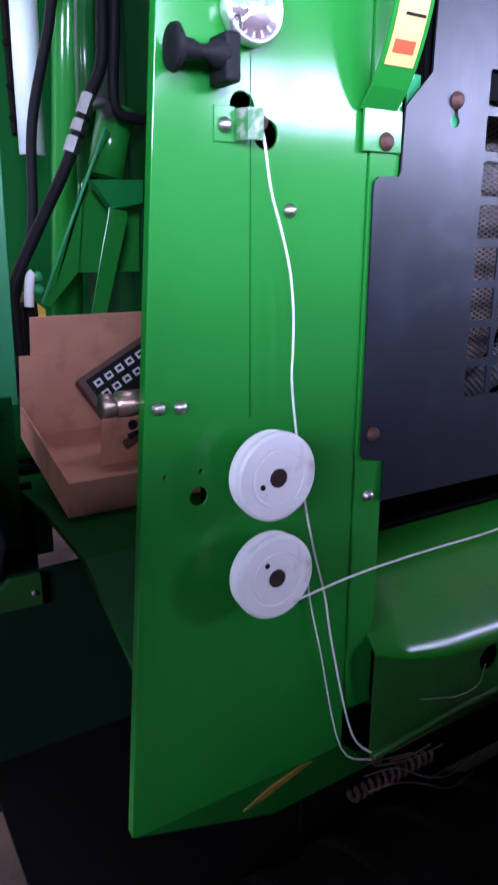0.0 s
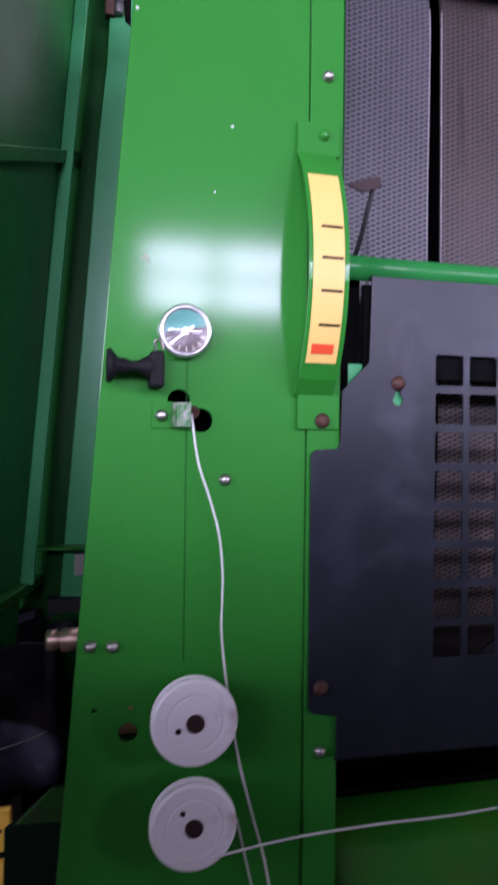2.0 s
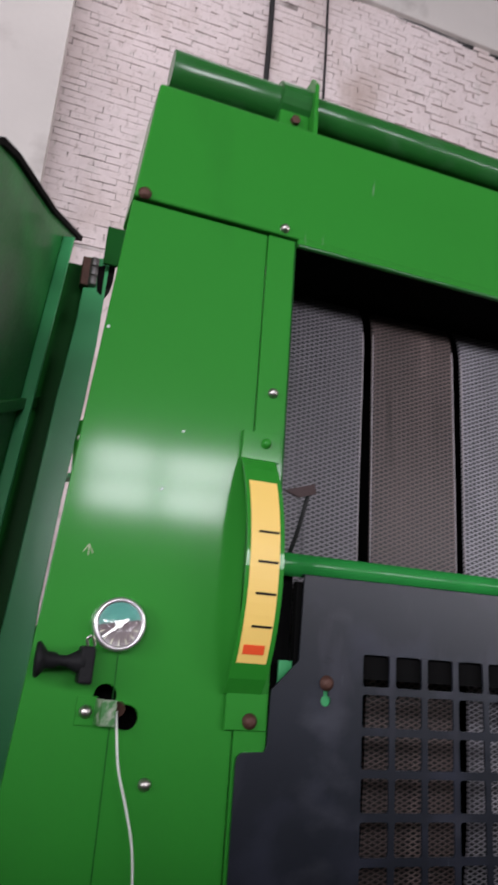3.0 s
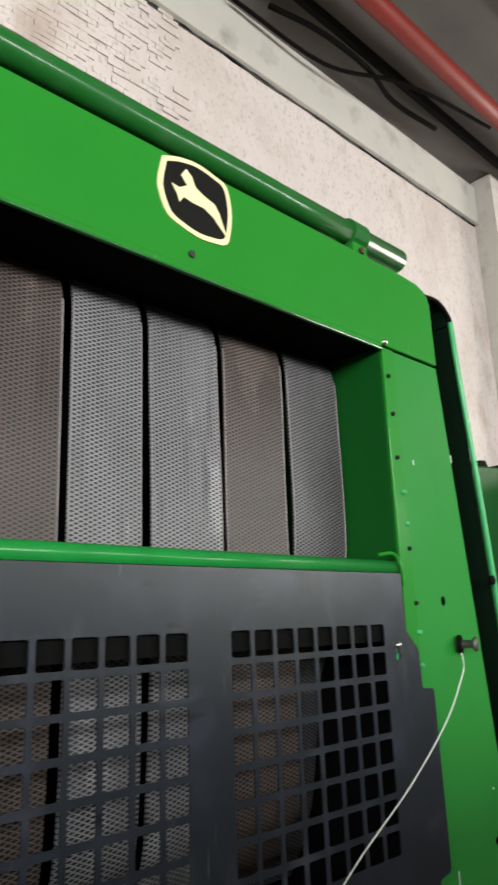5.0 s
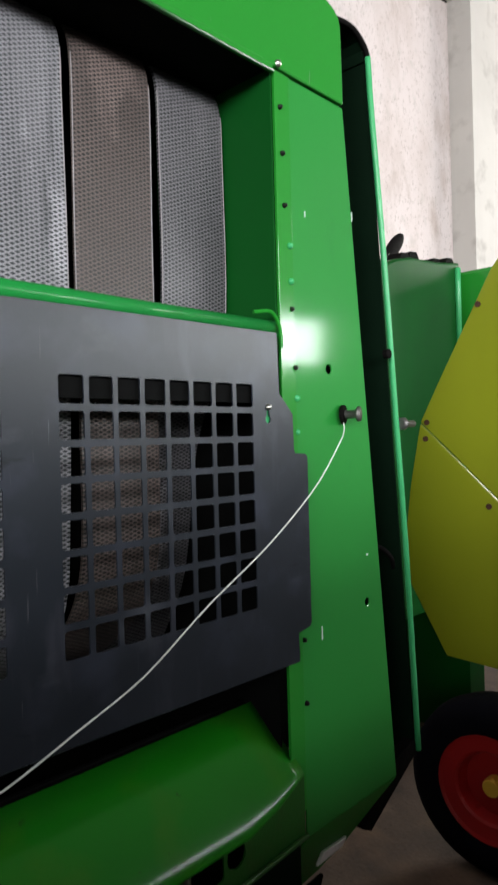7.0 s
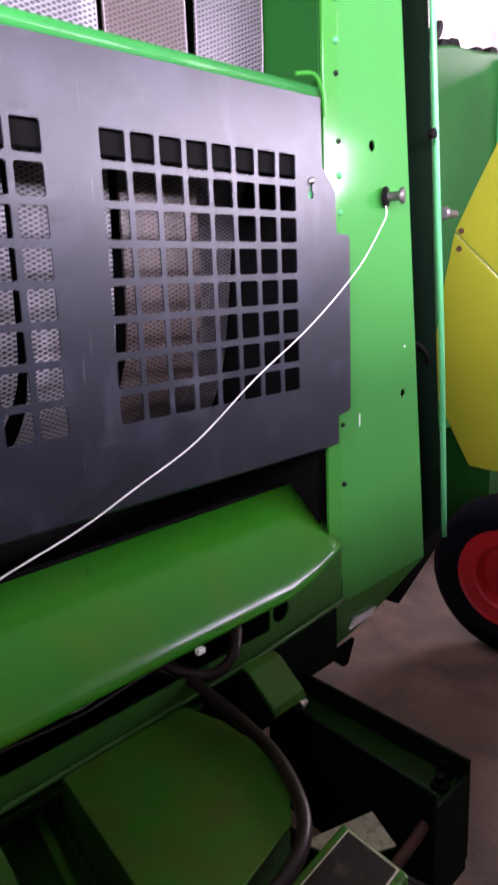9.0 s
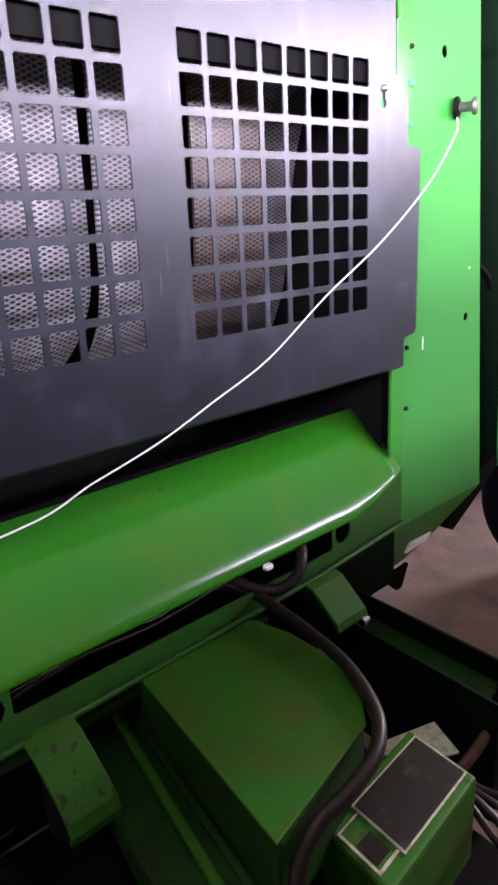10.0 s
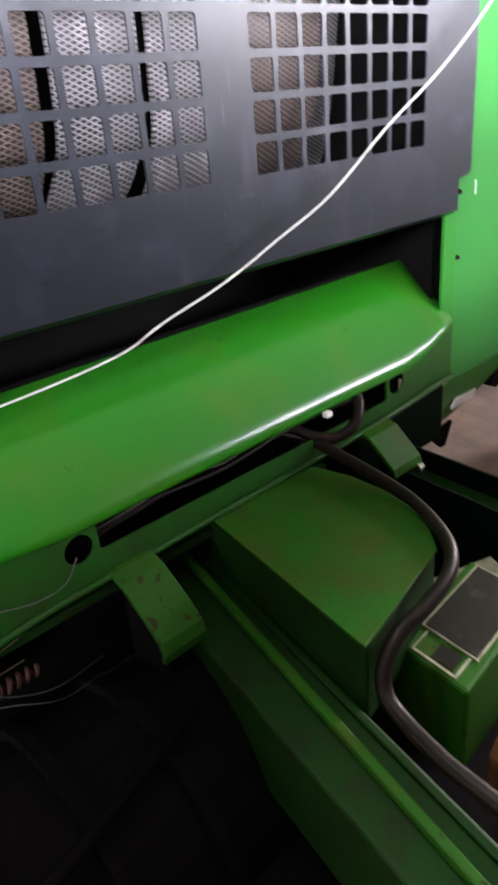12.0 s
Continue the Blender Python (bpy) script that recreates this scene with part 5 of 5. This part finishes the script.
for z in (1.6329, 1.7109, 1.8149):
    part("frame_bolt", lathe([(0.010, 0), (0.010, -0.010), (0.004, -0.011)], 6), GRIME_SHADE, side_frame, place=(-0.6697, 1.4121, z))
h = part("hose", tube([(-0.5527, 0.9831, 2.1399), (-0.5631, 0.9831, 1.8188), (-0.5722, 0.9831, 1.6979), (-0.606, 0.9831, 1.6212), (-0.6593, 0.9831, 1.4925), (-0.7542, 0.9831, 1.3183), (-0.7997, 0.9831, 1.2299), (-0.8101, 0.9831, 1.1766), (-0.8036, 0.9831, 1.0609), (-0.7867, 1.0091, 0.9699), (-0.7607, 1.0481, 0.7749)], 0.0137, 10), RUBBER, baler, "black hydraulic hose", smooth=True)
for a, b in (((-0.6021, 0.9831, 1.629), (-0.6203, 0.9831, 1.5861)), ((-0.6255, 0.9831, 1.5744), (-0.6359, 0.9831, 1.5497)), ((-0.6411, 0.9831, 1.538), (-0.6541, 0.9831, 1.5055))):
    part("hose_fitting", tube([a, b], 0.0189, 6, 0), STEEL, h)
part("hose_tee", tube([(-0.6073, 0.9831, 1.6069), (-0.5722, 0.9831, 1.6173), (-0.5527, 0.9961, 1.5939)], 0.0143, 10, 4), DULL, h, "steel hose tee", smooth=True)
part("hose", tube([(-0.6047, 1.1131, 2.1399), (-0.6346, 1.1131, 1.8409), (-0.6996, 1.1131, 1.5809), (-0.7191, 1.1131, 1.3469), (-0.7659, 1.1131, 1.213), (-0.7932, 1.1131, 1.0609), (-0.7737, 1.1131, 0.7099)], 0.0123, 10), RUBBER, baler, "black hydraulic hose", smooth=True)
part("hose", tube([(-0.5267, 0.9831, 2.1399), (-0.5345, 0.9831, 1.8227), (-0.5475, 0.9831, 1.6433), (-0.5332, 0.9831, 1.5978), (-0.4916, 0.9831, 1.59), (-0.4487, 0.9961, 1.5939)], 0.0137, 10), RUBBER, baler, "bent black hose", smooth=True)
for k in range(3):
    part("hose", tube([(-0.784 + 0.015 * k, 1.022, 1.178), (-0.776 + 0.016 * k, 1.035, 1.087 - 0.013 * k), (-0.758 + 0.015 * k, 1.048, 0.97), (-0.735, 1.06, 0.83)], 0.008, 8), RUBBER, baler, "thin black hose", smooth=True)
elbow = part("hose_elbow", tube([(-0.7633, 0.9675, 1.2455), (-0.7711, 0.9675, 1.2364), (-0.7763, 0.9675, 1.2039), (-0.7789, 0.9675, 1.1714)], 0.0111, 10, 3), WHITE_PLASTIC, baler, "white plastic elbow", smooth=True)
for z in (1.2384, 1.2097):
    part("elbow_bolt", lathe([(0.004, -0.012), (0.010, -0.010), (0.012, -0.004), (0.012, 0.0)], 12), GREEN_LIT, elbow, smooth=True, place=(-0.7542, 0.9701, z))
brk = part("cylinder_bracket", prism([(-0.5566, 1.5666), (-0.5683, 1.5549), (-0.7373, 1.1727), (-0.7191, 1.1649), (-0.645, 1.2429), (-0.6177, 1.447), (-0.5462, 1.5614)], "y", 1.0091, 1.0221), GREEN, baler, "green channel bracket of the cylinder", bevel=0.002)
part("bracket_edge", tube([(-0.5605, 1.0065, 1.5679), (-0.6502, 1.0065, 1.3703), (-0.7373, 1.0065, 1.174)], 0.0039, 6, 0), GREEN_LIT, brk, smooth=True)
part("back_plate", prism([(-0.645, 1.2403), (-0.4721, 1.2403), (-0.4643, 1.4535), (-0.6177, 1.447)], "y", 1.0481, 1.0559), GREEN, brk, bevel=0.001)
part("pivot_tube", tube([(-0.5111, 1.0611, 1.6225), (-0.5462, 1.0611, 1.4639)], 0.0442, 18, 0), GREEN, brk, smooth=True)
part("saddle", prism([(-0.6198, 1.4483), (-0.4942, 1.4535), (-0.4968, 1.4015), (-0.5748, 1.3859)], "y", 0.9506, 0.9831), GREEN_DUSTY, brk, bevel=0.002)
part("tab", prism([(-0.5891, 1.3885), (-0.5449, 1.3807), (-0.5462, 1.3638), (-0.6112, 1.1402), (-0.645, 1.1558)], "y", 0.9311, 0.9363), GREEN, brk, bevel=0.001)
part("rear_side", box(-1.05, -0.56, 1.75, 2.3, 0.2, 1.56), GREEN_DARK, baler, "dark green rear side", bevel=0.01)
part("yellow_rail", prism([(-0.93, 1.290), (-0.93, 1.345), (-0.70, 1.150), (-0.70, 1.095)], "y", 1.12, 1.13), YELLOW, baler, "yellow rail")

# ---- loose things ----
twine_pts = [(-0.750, -0.05, 0.895), (-0.657, -0.055, 0.909), (-0.542, -0.06, 0.916), (-0.41, -0.06, 0.916), (-0.25, -0.06, 0.928), (-0.17, -0.06, 0.952), (-0.057, -0.06, 0.981), (0.048, -0.06, 1.019), (0.168, -0.06, 1.065), (0.306, -0.06, 1.147), (0.462, -0.06, 1.229), (0.604, -0.06, 1.325), (0.700, -0.05, 1.408), (0.752, -0.025, 1.432), (0.768, -0.014, 1.447), (0.772, -0.006, 1.462)]
tagged(part("baler_twine", tube(twine_pts, 0.0015, 8, 5), TWINE, smooth=True), "thin white twine slung across the grille", "twine")
tagged(part("baler_twine", tube([(-0.776, 0.0, 1.437), (-0.777, -0.018, 1.420), (-0.769, -0.02, 1.370), (-0.7543, -0.02, 1.326), (-0.7428, -0.02, 1.286), (-0.7372, -0.02, 1.243), (-0.7366, -0.02, 1.20), (-0.7372, -0.02, 1.158), (-0.730, -0.022, 1.092), (-0.7175, -0.022, 1.016), (-0.698, -0.02, 0.937), (-0.678, -0.02, 0.867), (-0.660, -0.02, 0.778), (-0.619, -0.02, 0.629), (-0.575, -0.028, 0.578)], 0.0015, 8, 5), TWINE, smooth=True), "white twine hanging over a pulley", "twine")
tagged(part("baler_twine", tube([(-0.718, -0.034, 0.93), (-0.703, -0.02, 0.873), (-0.684, -0.02, 0.794), (-0.639, -0.02, 0.614), (-0.580, -0.028, 0.573)], 0.0011, 8, 5), TWINE, smooth=True), "thin white twine running down from a pulley", "twine")

part("twine_eye", lathe([(0.004, -0.004), (0.010, -0.005), (0.012, 0.0), (0.010, 0.005), (0.004, 0.006)], 14), RUSTY, baler, "rusty twine eye", smooth=True, place=(-0.575, -0.026, 0.574))
random.seed(3)
for k in range(4):
    a = (-0.60 + 0.02 * k, -0.02 - 0.01 * (k % 3), 0.572 - 0.008 * (k % 2))
    b = (a[0] + random.uniform(0.06, 0.16), a[1] - 0.02, a[2] + random.uniform(-0.045, 0.03))
    m = ((a[0] + b[0]) / 2, a[1] - 0.012, (a[2] + b[2]) / 2 + random.uniform(-0.008, 0.012))
    part("straw", tube([a, m, b], 0.0011, 5, 3), STRAW, baler, "dry straw caught under the pan")

carton = thing("cardboard_box", (-0.68, 0.75, 0.80), "open brown cardboard box on a dark green tray", "box")


def carton_part(name, b):
    bm = box(*b)
    bmesh.ops.rotate(bm, verts=bm.verts, cent=(-0.9, 0.2, 0.967), matrix=Matrix.Rotation(radians(14), 3, "X"))
    bmesh.ops.scale(bm, verts=bm.verts, vec=(1.3, 1.3, 1.3), space=Matrix.Translation((0.9, -0.2, -0.967)))
    bmesh.ops.translate(bm, verts=bm.verts, vec=(0.1224, 0.38, -0.166))
    part(name, bm, CARD, carton, bevel=0.001)


carton_part("front_wall", (-0.945, -0.70, 0.20, 0.204, 0.967, 1.028))
carton_part("side_wall", (-0.945, -0.941, 0.204, 0.46, 0.967, 1.028))
carton_part("back_wall", (-0.945, -0.70, 0.46, 0.464, 0.967, 1.12))
carton_part("back_flap", (-0.925, -0.70, 0.466, 0.469, 1.02, 1.185))
carton_part("inner_flap", (-0.86, -0.72, 0.30, 0.303, 0.985, 1.10))
carton_part("bottom", (-0.941, -0.70, 0.204, 0.46, 0.967, 0.970))

def turned(bm, cent, rx, ry, rz):
    bmesh.ops.rotate(bm, verts=bm.verts, cent=cent, matrix=Euler((radians(rx), radians(ry), radians(rz))).to_matrix())
    bmesh.ops.scale(bm, verts=bm.verts, vec=(1.3, 1.3, 1.3), space=Matrix.Translation(-Vector(cent)))
    bmesh.ops.translate(bm, verts=bm.verts, vec=(0.156, 0.323, -0.067))
    return bm


hub = (-0.755, 0.40, 1.095)
monitor = thing("control_monitor", (-0.624, 0.723, 1.028), "black baler control monitor with pale keys, in a cardboard box", "monitor")
part("case", turned(box(-0.855, -0.665, 0.396, 0.43, 1.02, 1.16), hub, -25, -29, 0), CASE_BROWN, monitor, bevel=0.006)
part("face", turned(box(-0.842, -0.675, 0.392, 0.397, 1.03, 1.15), hub, -25, -29, 0), DECAL_BLACK, monitor, "black key panel", bevel=0.002)
for i in range(10):
    x, z = -0.834 + 0.021 * (i % 5), 1.130 - 0.021 * (i // 5)
    part("key", turned(box(x, x + 0.013, 0.389, 0.393, z, z + 0.011), hub, -25, -29, 0), WHITE_PLASTIC, monitor)
    part("key_sign", turned(box(x + 0.003, x + 0.010, 0.3882, 0.3895, z + 0.003, z + 0.008), hub, -25, -29, 0), DECAL_BLACK, monitor)
for i in range(3):
    x = -0.834 + 0.024 * i
    part("dial_knob", turned(lathe_at((x + 0.008, 0.39, 1.048), 0.008, 0.012), hub, -25, -29, 0), DECAL_BLACK, monitor, smooth=True)
tagged(part("cord", tube([(-0.95, 0.80, 0.74), (-1.02, 0.5, 0.83), (-1.10, 0.2, 0.93), (-1.175, -0.05, 1.02)], 0.0015, 6, 4), TWINE), "thin grey cord tied to the open side door", "cord")

# ---- neighbouring machine ----
near = thing("second_baler", (2.8, 1.0, 0), "green and lime yellow machine parked alongside", "baler")
part("side_panel", prism([(0.16, 2.20), (0.27, 2.07), (0.51, 1.635), (0.595, 1.475), (-0.3, 0.625), (-0.3, 2.20)], "x", 2.185, 2.205), LIME, near, "lime yellow side panel", bevel=0.004)
part("lower_panel", prism([(0.597, 1.467), (0.649, 1.21), (0.684, 0.956), (0.66, 0.78), (0.50, 0.5), (-0.3, 0.45), (-0.3, 0.615)], "x", 2.185, 2.205), LIME, near, "lime yellow lower side panel", bevel=0.004)
for y, z in ((0.563, 1.473), (0.571, 1.404), (0.326, 1.936), (0.30, 1.13)):
    part("bolt", lathe([(0.012, 0), (0.012, -0.006)], 10, "x"), RUSTY, near, place=(2.185, y, z))
part("body", prism([(2.06, 0.6), (2.06, 2.12), (2.14, 2.165), (2.22, 2.20), (2.36, 2.232), (2.62, 2.252), (2.84, 2.285), (2.84, 0.6)], "y", 0.72, 2.4), GREEN_DARK, near, "dark green body", bevel=0.012)
part("body_front", box(2.86, 4.2, 0.55, 0.80, 0.8, 2.245), GREEN, near, "green front housing", bevel=0.02)
part("body_edge", tube([(2.80, 0.712, 1.2), (2.80, 0.712, 2.18), (2.80, 0.712, 2.25)], 0.016, 8, 0), GREEN_LIT, near, "bright green edge tube", smooth=True)
for x, z, h in ((2.33, 2.215, 0.022), (2.41, 2.225, 0.030), (2.62, 2.240, 0.020), (2.76, 2.262, 0.024)):
    part("top_fitting", prism([(x - 0.05, z), (x - 0.03, z + h + 0.008), (x + 0.02, z + h + 0.012), (x + 0.05, z + 0.004)], "y", 0.73, 0.80), GRIME_SHADE, near)
part("warning_label", box(2.415, 2.42, 0.775, 0.835, 1.27, 1.36), YELLOW, near, "small yellow warning label")
tyre = part("tyre", lathe([(0.165, -0.07), (0.24, -0.08), (0.275, -0.06), (0.285, 0), (0.275, 0.06), (0.24, 0.08), (0.165, 0.07)], 40, "x", True), TYRE, near, "black rubber tyre", smooth=True, place=(1.70, 0.075, 0.286))
part("rim", lathe([(0.05, -0.01), (0.10, -0.015), (0.112, -0.055), (0.120, -0.062), (0.160, -0.068), (0.172, -0.074), (0.172, 0.06), (0.05, 0.05)], 36, "x"), RED, near, "red wheel rim", place=(1.70, 0.075, 0.286))
part("hub", lathe([(0.005, -0.060), (0.026, -0.058), (0.030, -0.05), (0.030, -0.012)], 16, "x"), YELLOW, near, "yellow wheel hub", place=(1.70, 0.075, 0.286))
part("axle", box(1.7, 2.7, 0.045, 0.105, 0.24, 0.30), GREEN_DARK, near)
spoon = lathe([(0.01, -0.012), (0.06, -0.010), (0.078, 0), (0.06, 0.010), (0.01, 0.012)], 20, "y")
bmesh.ops.scale(spoon, verts=spoon.verts, vec=(0.58, 1, 1.70))
bmesh.ops.rotate(spoon, verts=spoon.verts, cent=(0, 0, 0), matrix=Matrix.Rotation(radians(51), 3, "Y"))
part("mirror", spoon, GRIME_SHADE, near, "dark oval mirror", smooth=True, place=(2.764, 1.05, 2.417))
part("mirror_arm", tube([(2.70, 1.05, 2.37), (2.64, 1.06, 2.31), (2.60, 1.08, 2.22)], 0.012, 8, 3), DULL, near)
part("leg", box(2.6, 2.75, 0.6, 1.0, 0, 0.8), GREEN_DARK, near)
# Dark ragged tube added for the shadow line between wall and beam.
tagged(part("beam_shadow_line", tube([(-1.0 + 0.45 * k, WALL_Y - 0.012 + 0.006 * (k % 3), 6.748 + 0.012 * math.sin(k * 2.3)) for k in range(20)], 0.013, 6, 3), BLACK), "dark tube drawn for the shadow line under the concrete beam", "seal", kind="structure")
tagged(part("fire_pipe", tube([(-2.0, 2.13, 7.28), (5.0, 2.13, 7.28), (14.0, 2.13, 7.28)], 0.105, 14, 0), RED_PIPE, smooth=True), "red painted pipe under the roof", "pipe", kind="structure")
for x, y, z0, rad in ((0.335, 3.115, 5.0, 0.021), (0.81, 3.125, 5.0, 0.010)):
    tagged(part("wall_conduit", tube([(x, y, z0), (x + 0.01, y, 6.2), (x, y, 7.3)], rad, 8, 4), BLACK, smooth=True), "dark conduit running up the wall", "conduit", kind="structure")
for y in (2.62, 1.25):
    z = 7.40 + 1.6 * (3.4 - y) / 12.8
    tagged(part("roof_purlin", prism([(y, z - 0.14), (y + 0.06, z - 0.14), (y + 0.06, z - 0.13), (y + 0.01, z - 0.13), (y + 0.01, z - 0.01), (y, z - 0.01)], "x", -8.9, 14.4), GRIME_SHADE), "dark steel purlin under the roof", "purlin", kind="structure")
tagged(part("roof_cable", tube([(3.0, 3.0, 7.28), (4.2, 2.9, 7.20), (5.0, 2.6, 7.26), (5.6, 2.4, 7.22), (6.6, 2.3, 7.30)], 0.022, 8, 5), GRIME_SHADE, smooth=True), "slack black cable under the roof", "cable")
tagged(part("roof_cable", tube([(3.4, 2.9, 7.40), (4.0, 2.75, 7.36), (4.7, 2.7, 7.30), (5.4, 2.85, 7.36), (6.2, 2.8, 7.38)], 0.03, 8, 5), GRIME_SHADE, smooth=True), "slack black cable under the roof", "cable")

# ---- bricks of the north wall, last ----
random.seed(5)
crack = [(-1.08 + 0.15 * k, WALL_Y - 0.004, 6.753 + random.uniform(-0.012, 0.006)) for k in range(59)]
north = bpy.data.objects["wall_north"]
part("mortar_bed", box(-1.2, 1.35, WALL_Y - 0.004, WALL_Y + 0.002, 3.9, 6.755), MORTAR, north)

part("crack", tube(crack, [random.uniform(0.006, 0.018) for k in crack], 6, 0), VOID, north, "dark crack under the beam")


def add_brick(bm, w, h, at=(0, 0, 0)):
    """One hand-made brick with uneven arrises, its face towards -y."""
    e = lambda: random.uniform(-0.0045, 0.0045)
    front = [(e(), e() * 0.7), (w * 0.5, e()), (w + e(), e() * 0.7), (w + e(), h + e() * 0.7), (w * 0.5, h + e()), (e(), h + e() * 0.7)]
    a = [bm.verts.new((at[0] + x, at[1] - 0.010 + e() * 0.3, at[2] + z)) for x, z in front]
    b = [bm.verts.new((at[0] + x, at[1], at[2] + z)) for x, z in front]
    bm.faces.new(a)
    for k in range(6):
        bm.faces.new((a[k], b[k], b[(k + 1) % 6], a[(k + 1) % 6]))


BRICKS = []
for k in range(8):
    bm = bmesh.new()
    add_brick(bm, random.uniform(0.160, 0.172), random.uniform(0.047, 0.053))
    bmesh.ops.recalc_face_normals(bm, faces=bm.faces)
    me = bpy.data.meshes.new("brick")
    bm.to_mesh(me)
    bm.free()
    me.materials.append(MASONRY)
    BRICKS.append(me)
rest = bmesh.new()
for row in range(57):
    z = 3.92 + 0.053 * row
    slip = random.uniform(0.0, 0.05) + (0.08 if row % 2 else -0.02)
    for col in range(22):
        x = -1.24 + 0.168 * col + slip
        if random.random() < 0.008 + max(0.0, x - 1.2) * 0.6:
            continue
        y = WALL_Y - 0.0045 - random.uniform(0, 0.004)
        if row >= 28 and -1.1 < x < 0.55:
            part("brick", random.choice(BRICKS), None, north, place=(x + random.uniform(-0.005, 0.005), y, z + random.uniform(-0.006, 0.006)))
        else:
            add_brick(rest, 0.164, 0.050, (x, y, z))
tagged(part("brickwork", rest, MASONRY, north), kind="stuff")
